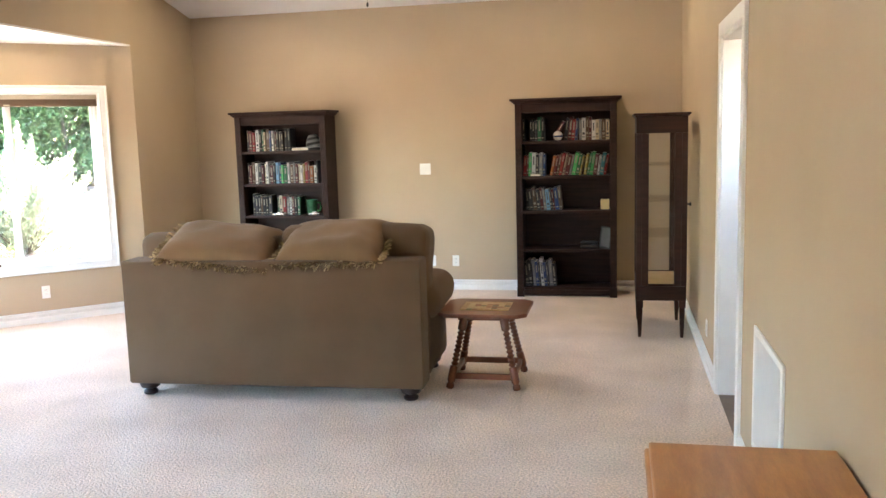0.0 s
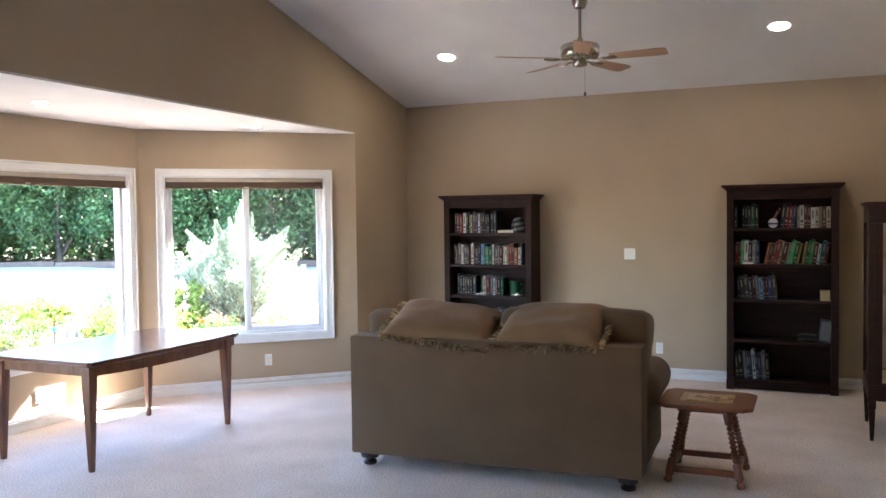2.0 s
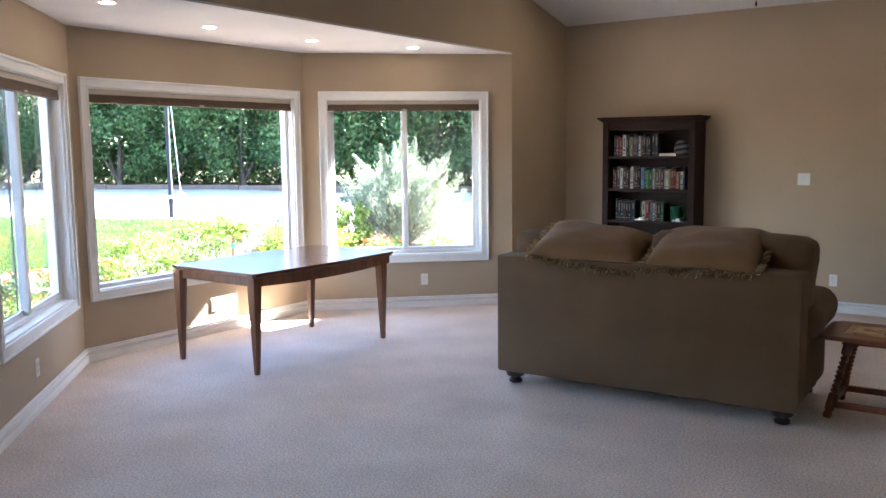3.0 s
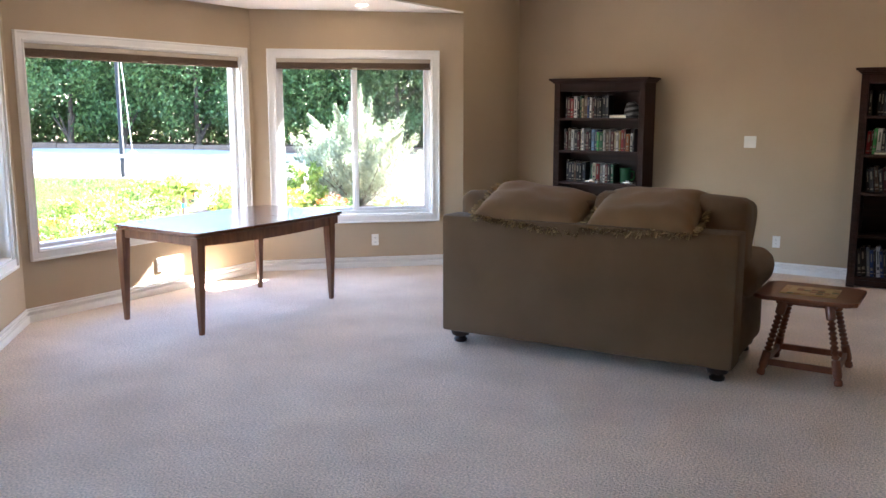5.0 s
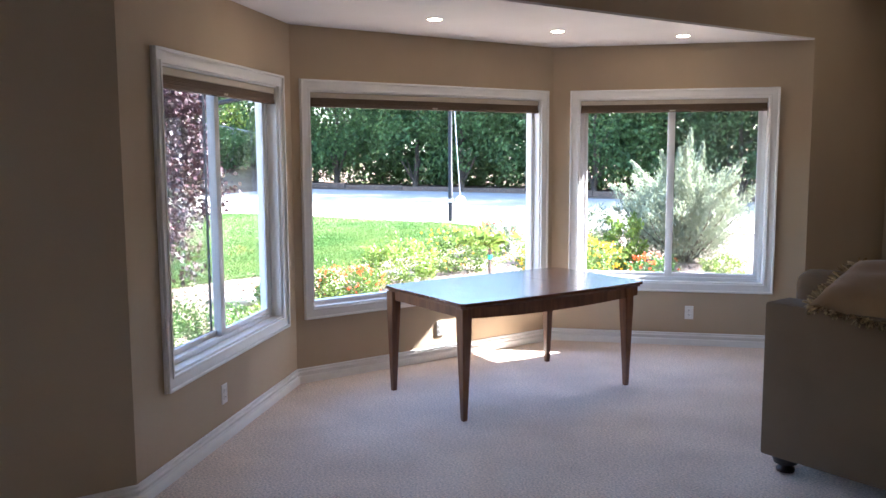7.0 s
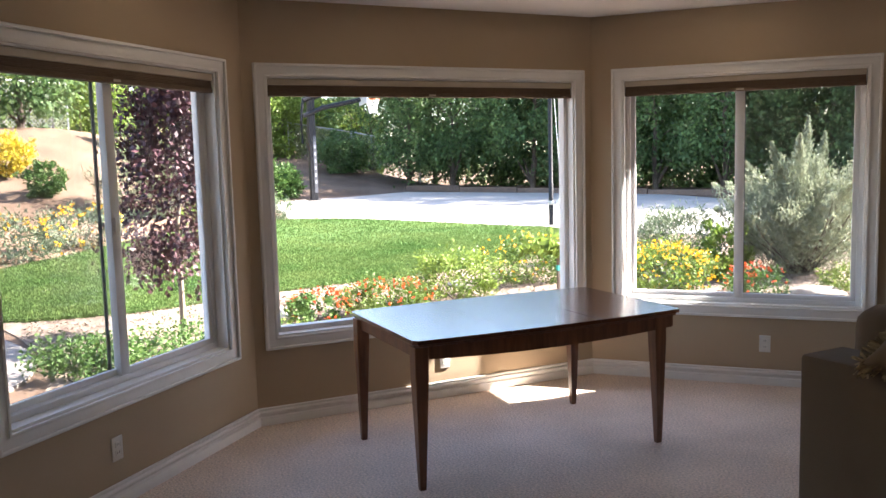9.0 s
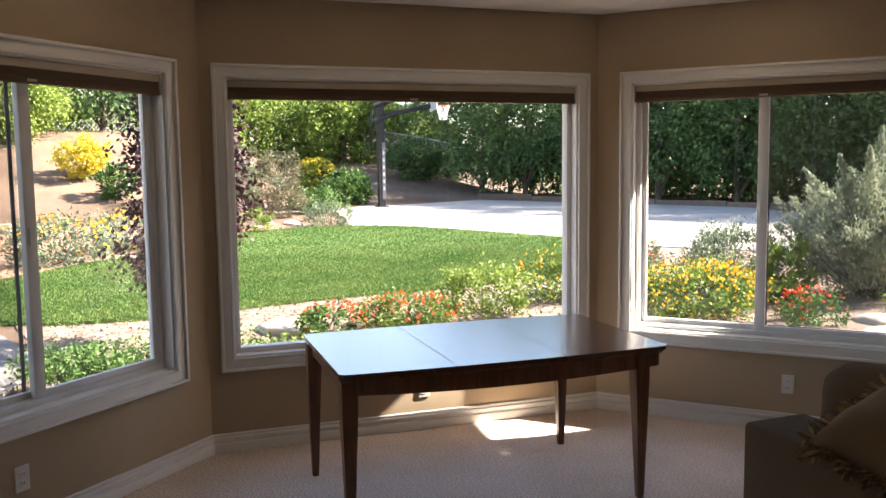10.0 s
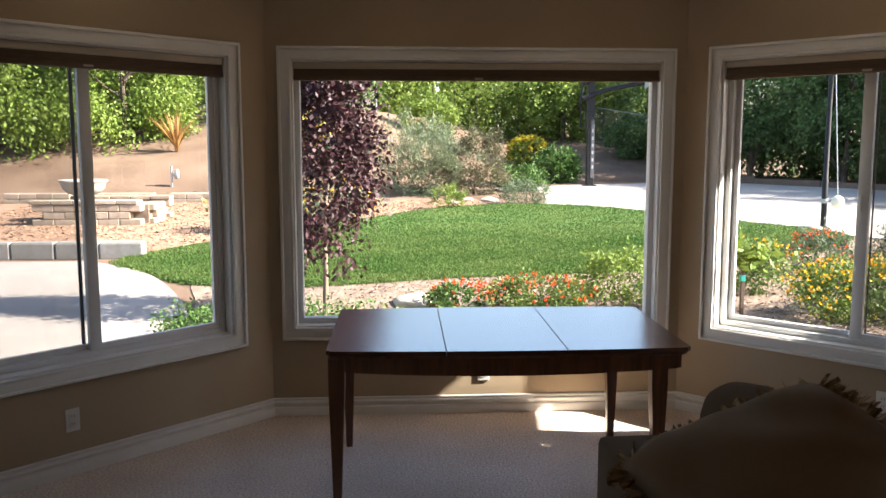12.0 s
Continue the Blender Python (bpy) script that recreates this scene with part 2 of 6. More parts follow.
L_SHRUB = leafy("deep_green_leaf", (0.045, 0.105, 0.022), (0.095, 0.17, 0.042), rough=0.6)
L_MEADOW = leafy("yellow_green_leaf", (0.075, 0.13, 0.024), (0.14, 0.20, 0.045), trans=0.35)
L_YELLOW = leafy("yellow_variegated_leaf", (0.42, 0.33, 0.02), (0.55, 0.45, 0.05), trans=0.3, island=0.5)
L_BROWN = leafy("dry_bronze_leaf", (0.085, 0.085, 0.045), (0.15, 0.14, 0.08))
L_STRAW = leafy("bronze_blade", (0.32, 0.16, 0.05), (0.45, 0.27, 0.10), trans=0.3)
P_RED = leafy("scarlet_petal", (0.62, 0.05, 0.015), (0.78, 0.14, 0.03), trans=0.25, island=0.5)
P_GOLD = leafy("golden_petal", (0.72, 0.34, 0.01), (0.80, 0.50, 0.02), trans=0.25, island=0.4)
P_WHITE = leafy("cream_petal", (0.65, 0.62, 0.5), (0.75, 0.72, 0.6), trans=0.25, island=0.3)


# ---- building tools ----
def mesh_from(name, verts, faces, material=None, smooth=False):
    me = bpy.data.meshes.new(name)
    me.from_pydata(verts, [], faces)
    me.validate()
    if material:
        me.materials.append(material)
    if smooth:
        me.polygons.foreach_set("use_smooth", [True] * len(me.polygons))
    return me


def part(name, bm, material, parent=None, label="", smooth=None, m=None):
    """Links a bmesh as one mesh object, under a thing or under a part. smooth: the angle in degrees below which edges are smooth."""
    bmesh.ops.recalc_face_normals(bm, faces=bm.faces)
    me = bpy.data.meshes.new(name)
    bm.to_mesh(me)
    bm.free()
    for k in (material if isinstance(material, (list, tuple)) else [material]):
        me.materials.append(k)
    if smooth:
        me.polygons.foreach_set("use_smooth", [True] * len(me.polygons))
        me.set_sharp_from_angle(angle=radians(smooth))
    ob = new(name, me)
    if parent:
        ob.parent = parent
    if m is not None:
        ob.matrix_basis = m
    if label:
        ob["label"] = label
    return ob


def thing(name, m, label, category, group="", kind=""):
    e = new(name)
    e.empty_display_size = 0.1
    e.matrix_basis = m
    return tagged(e, label, category, group, kind)


def box(x0, x1, y0, y1, z0, z1, bevel=0.0, seg=2, bm=None, m=None):
    own = bmesh.new()
    bmesh.ops.create_cube(own, size=1.0)
    for v in own.verts:
        v.co = Vector(((x0 + x1) / 2 + v.co.x * (x1 - x0), (y0 + y1) / 2 + v.co.y * (y1 - y0), (z0 + z1) / 2 + v.co.z * (z1 - z0)))
    if bevel:
        bmesh.ops.bevel(own, geom=own.edges[:], offset=bevel, segments=seg, profile=0.5, affect="EDGES")
    if m is not None:
        own.transform(m)
    return merge(bm, own)


def merge(bm, own):
    if bm is None:
        return own
    me = bpy.data.meshes.new("tmp")
    own.to_mesh(me)
    own.free()
    bm.from_mesh(me)
    bpy.data.meshes.remove(me)
    return bm


def lathe(profile, seg=20, bm=None, m=None):
    """A turned solid from (radius, height) pairs, bottom to top."""
    own = bmesh.new()
    rings = []
    for r, z in profile:
        rings.append([own.verts.new((r * math.cos(2 * math.pi * k / seg), r * math.sin(2 * math.pi * k / seg), z)) for k in range(seg)])
    for a, b in zip(rings, rings[1:]):
        for k in range(seg):
            own.faces.new((a[k], a[(k + 1) % seg], b[(k + 1) % seg], b[k]))
    own.faces.new(rings[0][::-1])
    own.faces.new(rings[-1])
    if m is not None:
        own.transform(m)
    return merge(bm, own)


def tube(points, radii, seg=8, bm=None):
    """A tapered tube along points."""
    own = bmesh.new()
    pts = [Vector(p) for p in points]
    rings = []
    for i, p in enumerate(pts):
        d = (pts[min(i + 1, len(pts) - 1)] - pts[max(i - 1, 0)]).normalized()
        q = d.to_track_quat("Z", "Y")
        r = radii[i] if isinstance(radii, (list, tuple)) else radii
        rings.append([own.verts.new(p + q @ Vector((r * math.cos(2 * math.pi * k / seg), r * math.sin(2 * math.pi * k / seg), 0))) for k in range(seg)])
    for a, b in zip(rings, rings[1:]):
        for k in range(seg):
            own.faces.new((a[k], a[(k + 1) % seg], b[(k + 1) % seg], b[k]))
    own.faces.new(rings[0][::-1])
    own.faces.new(rings[-1])
    return merge(bm, own)


def prism(outline, z0, z1, bm=None, bevel=0.0, m=None):
    """An upright solid on an outline of (x, y)."""
    own = bmesh.new()
    lo = [own.verts.new((x, y, z0)) for x, y in outline]
    hi = [own.verts.new((x, y, z1)) for x, y in outline]
    k = len(outline)
    own.faces.new(lo[::-1])
    own.faces.new(hi)
    for i in range(k):
        own.faces.new((lo[i], lo[(i + 1) % k], hi[(i + 1) % k], hi[i]))
    bmesh.ops.recalc_face_normals(own, faces=own.faces)
    if bevel:
        bmesh.ops.bevel(own, geom=[e for e in own.edges if abs(e.verts[0].co.z - e.verts[1].co.z) < 1e-6], offset=bevel, segments=2, profile=0.5, affect="EDGES")
    if m is not None:
        own.transform(m)
    return merge(bm, own)


def sweep(profile, path, bm=None):
    """A profile of (inward, z) run along an open path of (x, y) on the left of which is the room; mitred."""
    own = bmesh.new()
    pts = [Vector((*p, 0)) for p in path]
    rings = []
    for i, p in enumerate(pts):
        d0 = (p - pts[i - 1]).normalized() if i else None
        d1 = (pts[i + 1] - p).normalized() if i < len(pts) - 1 else None
        n0 = Vector((-d0.y, d0.x, 0)) if d0 else None
        n1 = Vector((-d1.y, d1.x, 0)) if d1 else None
        if n0 and n1:
            n = (n0 + n1).normalized()
            n = n / max(0.3, n.dot(n0))
        else:
            n = n0 or n1
        rings.append([own.verts.new(p + n * a + Vector((0, 0, z))) for a, z in profile])
    k = len(profile)
    for a, b in zip(rings, rings[1:]):
        for j in range(k):
            own.faces.new((a[j], a[(j + 1) % k], b[(j + 1) % k], b[j]))
    own.faces.new(rings[0])
    own.faces.new(rings[-1][::-1])
    return merge(bm, own)


def picture_frame(s0, s1, z0, z1, width, y0, y1, bm=None, bevel=0.004):
    """Four mitred boards round an opening, in the plane of s and z; y0 to y1 is the depth."""
    own = bmesh.new()
    corner = [(s0, z0), (s1, z0), (s1, z1), (s0, z1)]
    outer = [(s0 - width, z0 - width), (s1 + width, z0 - width), (s1 + width, z1 + width), (s0 - width, z1 + width)]
    vi = [[own.verts.new((s, y, z)) for s, z in corner] for y in (y0, y1)]
    vo = [[own.verts.new((s, y, z)) for s, z in outer] for y in (y0, y1)]
    for i in range(4):
        j = (i + 1) % 4
        for k, f in ((0, 1), (1, -1)):
            own.faces.new((vi[k][i], vi[k][j], vo[k][j], vo[k][i])[::f])
        own.faces.new((vi[0][i], vi[1][i], vi[1][j], vi[0][j]))
        own.faces.new((vo[0][i], vo[0][j], vo[1][j], vo[1][i]))
    bmesh.ops.recalc_face_normals(own, faces=own.faces)
    if bevel:
        bmesh.ops.bevel(own, geom=[e for e in own.edges if len(e.link_faces) == 2 and e.calc_face_angle() > 1.2], offset=bevel, segments=2, profile=0.5, affect="EDGES")
    return merge(bm, own)


def wall_panel(length, z0, tops, thick, holes=()):
    """A wall in its own frame: x along, y from 0 (room face) to -thick, with rectangular holes (x0, x1, z0, z1). tops: (x, z) of the top edge."""
    bm = bmesh.new()
    xs = sorted({0.0, length, *[x for x, z in tops], *[h[0] for h in holes], *[h[1] for h in holes]})

    def top(x):
        for (xa, za), (xb, zb) in zip(tops, tops[1:]):
            if xa - 1e-6 <= x <= xb + 1e-6:
                return za + (zb - za) * (x - xa) / (xb - xa)
        return tops[-1][1]

    def quad(a, b, c, d):
        bm.faces.new([bm.verts.new(p) for p in (a, b, c, d)])

    for xa, xb in zip(xs, xs[1:]):
        mid = (xa + xb) / 2
        cuts = sorted([(h[2], h[3]) for h in holes if h[0] < mid < h[1]])
        spans, lo = [], z0
        for c0, c1 in cuts:
            if c0 > lo:
                spans.append((lo, c0, False))
            lo = c1
        spans.append((lo, None, True))
        for sa, sb, last in spans:
            ta, tb = (top(xa), top(xb)) if last else (sb, sb)
            for y in (0.0, -thick):
                quad((xa, y, sa), (xb, y, sa), (xb, y, tb), (xa, y, ta))
            quad((xa, 0, ta), (xb, 0, tb), (xb, -thick, tb), (xa, -thick, ta))
            quad((xa, 0, sa), (xb, 0, sa), (xb, -thick, sa), (xa, -thick, sa))
    for h in holes:
        for x in h[:2]:
            quad((x, 0, h[2]), (x, -thick, h[2]), (x, -thick, h[3]), (x, 0, h[3]))
    for x in (0.0, length):
        quad((x, 0, z0), (x, -thick, z0), (x, -thick, top(x)), (x, 0, top(x)))
    bmesh.ops.remove_doubles(bm, verts=bm.verts[:], dist=1e-5)
    return bm


def wall_frame(p0, p1, z=0.0):
    """The frame of a wall that runs from p0 to p1 with the room on its left."""
    d = (Vector((*p1, 0)) - Vector((*p0, 0))).normalized()
    return Matrix(((d.x, -d.y, 0, p0[0]), (d.y, d.x, 0, p0[1]), (0, 0, 1, z), (0, 0, 0, 1)))


def wall_length(p0, p1):
    return math.hypot(p1[0] - p0[0], p1[1] - p0[1])


# ---- the room ----
NE, NW = (5.177, 0.0), (0.0, 0.0)
BAY_A, BAY_B, BAY_C, BAY_D = (0.0, -1.22), (-1.535, -2.665), (-1.535, -5.14), (0.0, -6.70)
REAR = -11.0
RIDGE = -5.5
SLOPE = 0.23
EAVE_Z = 2.965
BAY_Z = 2.56
THICK = 0.15


def ceil_z(y):
    return EAVE_Z + SLOPE * min(-y, y - REAR)


def wall(name, p0, p1, tops, holes=(), z0=0.0, material=None, thick=THICK):
    ob = part(name, wall_panel(wall_length(p0, p1), z0, tops, thick, holes), material or M_WALL, m=wall_frame(p0, p1))
    return tagged(ob, "smooth tan painted plaster wall", "wall", kind="structure")


floor = tagged(part("floor", prism([(5.33, 0.15), (-0.15, 0.15), (-0.15, -1.2), (-1.69, -2.6), (-1.69, -5.2), (-0.15, -6.8), (-0.15, REAR - 0.15), (5.33, REAR - 0.15)], -0.12, 0.0), M_CARPET),
               "beige cut-pile carpet with faint footprints", "carpet", kind="structure")
wall("wall_north", NE, NW, [(0, EAVE_Z), (5.177, EAVE_Z)])
wall("wall_west_1", NW, BAY_A, [(0, EAVE_Z), (1.22, ceil_z(-1.22))])
wall("wall_west_2", BAY_A, BAY_D, [(0, ceil_z(-1.22)), (-RIDGE - 1.22, ceil_z(RIDGE)), (5.48, ceil_z(-6.70))], z0=BAY_Z + 0.015)
# this west opening is unseen, added so sky light reaches the east wall
wall("wall_west_3", BAY_D, (0.0, REAR), [(0, ceil_z(-6.70)), (4.3, EAVE_Z)], holes=[(1.6, 3.9, 0.0, 2.15)])
wall("wall_south", (0.0, REAR), (5.177, REAR), [(0, EAVE_Z), (5.177, EAVE_Z)])
# glazing for the added light opening, out of view behind the camera
light_door = thing("added_light_door", wall_frame(BAY_D, (0.0, REAR)), "unseen white-framed glass door in the west wall, added to let daylight in", "door", kind="structure")
part("frame", picture_frame(1.67, 3.83, 0.07, 2.08, 0.068, -0.12, -0.04), M_VINYL, light_door)
for x0, x1 in ((1.671, 3.829),):
    part("pane", box(x0, x1, -0.082, -0.078, 0.071, 2.079), M_GLASS, light_door).visible_shadow = False
# the doorway in the east wall, with its hall behind
DOOR_Y0, DOOR_Y1, DOOR_Z = -4.33, -3.42, 2.17
wall("wall_east", (5.177, REAR), NE, [(0, EAVE_Z), (5.5, ceil_z(RIDGE)), (11.0, EAVE_Z)], holes=[(DOOR_Y0 - REAR, DOOR_Y1 - REAR, -0.001, DOOR_Z)])

WINDOWS = {"window_1": (BAY_A, BAY_B, 0.25, 1.96, True), "window_2": (BAY_B, BAY_C, 0.069, 2.41, False), "window_3": (BAY_C, BAY_D, 0.19, 1.90, True)}
CASE, WZ0, WZ1 = 0.075, 0.465, 2.19
for k, (name, (p0, p1, s0, s1, slider)) in enumerate(WINDOWS.items()):
    ln = wall_length(p0, p1)
    wall("wall_bay_%d" % (k + 1), p0, p1, [(0, BAY_Z), (ln, BAY_Z)], holes=[(s0 + CASE, s1 - CASE, WZ0 + CASE, WZ1 - CASE)])

bm = bmesh.new()
for ya, yb in ((0.15, RIDGE), (RIDGE, REAR - 0.15)):
    za, zb = EAVE_Z - SLOPE * 0.15, ceil_z(RIDGE)
    if ya == RIDGE:
        za, zb = zb, za
    va = [bm.verts.new(p) for p in ((-0.15, ya, za), (5.33, ya, za), (5.33, yb, zb), (-0.15, yb, zb))]
    vb = [bm.verts.new(v.co + Vector((0, 0, 0.12))) for v in va]
    bm.faces.new(va)
    bm.faces.new(vb[::-1])
    for i in range(4):
        bm.faces.new((va[i], va[(i + 1) % 4], vb[(i + 1) % 4], vb[i]))
tagged(part("ceiling", bm, M_CEIL), "white vaulted plaster ceiling", "ceiling", kind="structure")
tagged(part("ceiling_bay", prism([(-0.002, -1.1), (-1.64, -2.6), (-1.64, -5.2), (-0.002, -6.82)], BAY_Z, BAY_Z + 0.06), M_CEIL), "flat white plaster ceiling over the window bay", "ceiling", kind="structure")

# unseen roof with a wide eave round the bay and a narrow one at the gable
bm = bmesh.new()
for ya, yb in ((0.75, RIDGE), (RIDGE, REAR - 0.75)):
    za, zb = EAVE_Z - SLOPE * 0.75 + 0.2, ceil_z(RIDGE) + 0.2
    if ya == RIDGE:
        za, zb = zb, za
    va = [bm.verts.new(p) for p in ((-0.2, ya, za), (7.6, ya, za), (7.6, yb, zb), (-0.2, yb, zb))]
    vb = [bm.verts.new(v.co + Vector((0, 0, 0.15))) for v in va]
    bm.faces.new(va)
    bm.faces.new(vb[::-1])
    for i in range(4):
        bm.faces.new((va[i], va[(i + 1) % 4], vb[(i + 1) % 4], vb[i]))
tagged(part("roof", bm, M_ROOF), "brown shingle roof of the house", "roof", kind="structure")
# bay outline is made up, jogged so its shadow trims the indoor sun patch
EAVE = 1.05
tagged(part("roof_bay", prism([(-0.21, -0.03), (-0.94, 0.05), (-0.94, -0.676), (-1.535 - EAVE, -2.23), (-1.535 - EAVE, -5.57), (-0.55, -7.65), (-0.21, -7.65)], 2.63, 2.75), M_ROOF), "unseen brown shingle roof over the window bay, its deep eaves shaped to cut the sun", "roof", kind="structure")

# hall beyond the doorway
tagged(part("floor_hall", box(5.18, 6.9, -5.2, -2.6, -0.12, 0.004), M_HALLF), "brown tiled hall floor", "floor", kind="structure")
# the gap between wall_hall_3 and wall_hall_4 is unseen, added to brighten the hall
for nm, a in (("wall_hall_1", (6.9, 7.0, -5.2, -2.6, 0.0, 2.5)), ("wall_hall_2", (5.33, 6.9, -2.6, -2.5, 0.0, 2.5)), ("wall_hall_3", (5.33, 6.9, -5.3, -5.2, 0.0, 1.62)), ("wall_hall_4", (5.33, 6.9, -5.3, -5.2, 2.15, 2.5))):
    tagged(part(nm, box(*a), M_CREAM), "plain cream painted hall wall", "wall", kind="structure")
tagged(part("ceiling_hall", box(5.33, 7.0, -5.3, -2.5, 2.5, 2.6), M_CEIL), "plain white hall ceiling", "ceiling", kind="structure")
door_frame = thing("door_1", wall_frame((5.177, REAR), NE), "white painted door casing round an open doorway", "doorway", kind="structure")
d0, d1 = DOOR_Y0 - REAR, DOOR_Y1 - REAR
for nm, a in (("side_casing", (d0 - 0.085, d0, 0.0, 0.02, 0, DOOR_Z + 0.085)), ("side_casing", (d1, d1 + 0.085, 0.0, 0.02, 0, DOOR_Z + 0.085)), ("head_casing", (d0, d1, 0.0, 0.02, DOOR_Z, DOOR_Z + 0.085)),
              ("jamb", (d0 - 0.001, d0 + 0.02, -0.15, 0.004, 0, DOOR_Z)), ("jamb", (d1 - 0.02, d1 + 0.001, -0.15, 0.004, 0, DOOR_Z)), ("head_jamb", (d0 + 0.02, d1 - 0.02, -0.15, 0.004, DOOR_Z - 0.02, DOOR_Z + 0.001))):
    part(nm, box(*a, bevel=0.003), M_TRIM, door_frame)

# baseboards: tall, with a stepped and rounded top
BASE = [(0.001, 0.001), (0.024, 0.001), (0.024, 0.046), (0.021, 0.051), (0.008, 0.054), (0.007, 0.061), (0.010, 0.068), (0.018, 0.074), (0.020, 0.081), (0.017, 0.087), (0.006, 0.090), (0.006, 0.096), (0.013, 0.099), (0.013, 0.104), (0.009, 0.108), (0.001, 0.109)]
for k, path in enumerate(([(5.177, DOOR_Y1 + 0.086), NE, NW, BAY_A, BAY_B, BAY_C, BAY_D, (0.0, REAR), (5.177, REAR), (5.177, DOOR_Y0 - 0.086)],)):
    tagged(part("baseboard", sweep(BASE, path), M_TRIM, smooth=35), "white moulded baseboard", "baseboard", kind="structure")


def window(name, p0, p1, s0, s1, slider, screen_first):
    """Casing, jamb liner, vinyl frame, panes and a raised shade, in the frame of its wall."""
    what = "white sliding window with a raised brown shade" if slider else "white picture window with a raised brown shade"
    w = thing(name, wall_frame(p0, p1), what, "window", kind="structure")
    a, b, lo, hi = s0 + CASE, s1 - CASE, WZ0 + CASE, WZ1 - CASE
    c = part("casing", picture_frame(a, b, lo, hi, CASE, 0.0, 0.016), M_TRIM, w, smooth=30)
    part("outer_bead", picture_frame(a - CASE + 0.018, b + CASE - 0.018, lo - CASE + 0.018, hi + CASE - 0.018, 0.017, 0.0165, 0.034, bevel=0.006), M_TRIM, c, smooth=30)
    part("inner_bead", picture_frame(a + 0.002, b - 0.002, lo + 0.002, hi - 0.002, 0.016, 0.0165, 0.024, bevel=0.004), M_TRIM, c, smooth=30)
    part("jamb_liner", picture_frame(a + 0.012, b - 0.012, lo + 0.012, hi - 0.012, 0.0115, -0.149, 0.002, bevel=0.0), M_TRIM, w)
    a, b, lo, hi = a + 0.012, b - 0.012, lo + 0.012, hi - 0.012
    part("window_frame", picture_frame(a + 0.032, b - 0.032, lo + 0.032, hi - 0.032, 0.0318, -0.135, -0.065), M_VINYL, w, smooth=30)
    a, b, lo, hi = a + 0.032, b - 0.032, lo + 0.032, hi - 0.032
    mid = (a + b) / 2
    if slider:
        for nm, (x0, x1, y0, y1) in (("fixed_sash", (mid - 0.02, b, -0.125, -0.102)), ("sliding_sash", (a, mid + 0.02, -0.098, -0.072))):
            s = part(nm, picture_frame(x0 + 0.032, x1 - 0.032, lo + 0.032, hi - 0.032, 0.0315, y0, y1, bevel=0.003), M_VINYL, w, smooth=30)
            g = part("pane", box(x0 + 0.030, x1 - 0.030, (y0 + y1) / 2 - 0.002, (y0 + y1) / 2 + 0.002, lo + 0.030, hi - 0.030), M_GLASS, s)
            g.visible_shadow = False
        part("latch", box(mid + 0.005, mid + 0.016, -0.072, -0.058, 1.28, 1.36, bevel=0.003), M_VINYL, w)
        x0, x1 = (a, mid) if screen_first else (mid, b)
        sc = part("screen", box(x0 + 0.01, x1 - 0.01, -0.133, -0.1325, lo + 0.01, hi - 0.01), M_SCREEN, w, "dark fine insect screen")
        sc.visible_shadow = False
        part("meeting_stile", box(mid - 0.030, mid + 0.030, -0.101, -0.0665, lo + 0.001, hi - 0.001, bevel=0.004), M_VINYL, w, smooth=30)
        x0, x1 = (x0, x1 - 0.026) if screen_first else (x0 + 0.026, x1)
        sw = 0.008 if screen_first else 0.018
        part("screen_frame", picture_frame(x0 + sw + 0.002, x1 - sw - 0.002, lo + 0.03, hi - 0.03, sw, -0.1345, -0.128, bevel=0.0), M_SFRAME, w, "dark grey screen frame")
    else:
        g = part("pane", box(a - 0.005, b + 0.005, -0.102, -0.098, lo - 0.005, hi + 0.005), M_GLASS, w)
        g.visible_shadow = False
    # raised pleated shade under the head
    a, b, top = s0 + CASE + 0.016, s1 - CASE - 0.016, WZ1 - CASE - 0.013
    sh = thing("window_shade", wall_frame(p0, p1), "brown pleated shade drawn up under the window head", "shade", "raised window shades")
    part("head_rail", box(a, b, -0.058, -0.006, top - 0.038, top, bevel=0.003), M_RAIL, sh)
    for i in range(5):
        z = top - 0.039 - i * 0.008
        part("pleat", box(a + 0.002, b - 0.002, -0.056 + 0.003 * (i % 2), -0.008 - 0.003 * (i % 2), z - 0.0078, z, bevel=0.0025, seg=1), M_BLIND, sh)
    part("bottom_rail", box(a, b, -0.058, -0.006, top - 0.104, top - 0.080, bevel=0.003), M_BLIND, sh)
    part("pull", box((a + b) / 2 - 0.025, (a + b) / 2 + 0.025, -0.006, -0.001, top - 0.098, top - 0.086, bevel=0.002), M_RAIL, sh)


for name, (p0, p1, s0, s1, slider) in WINDOWS.items():
    window(name, p0, p1, s0, s1, slider, name == "window_1")


def socket_plate(m, label, switch=False):
    w = 0.058 if switch else 0.036
    t = thing("light_switch" if switch else "wall_outlet", m, label, "light switch" if switch else "power outlet", "" if switch else "wall outlets")
    part("plate", box(-w, w, 0, 0.006, -0.058, 0.058, bevel=0.003), M_PLATE, t)
    if switch:
        for x in (-0.023, 0.023):
            part("rocker", box(x - 0.017, x + 0.017, 0.006, 0.010, -0.033, 0.033, bevel=0.002), M_PLATE, t)
    else:
        for z in (-0.02, 0.02):
            f = part("socket", box(-0.017, 0.017, 0.006, 0.009, z - 0.014, z + 0.014, bevel=0.003), M_PLATE, t)
            for x in (-0.006, 0.006):
                part("slot", box(x - 0.0012, x + 0.0012, 0.0088, 0.0094, z - 0.004, z + 0.006), M_BLACK, f)


def on_wall(p0, p1, s, z):
    return wall_frame(p0, p1) @ Matrix.Translation((s, 0.0005, z))


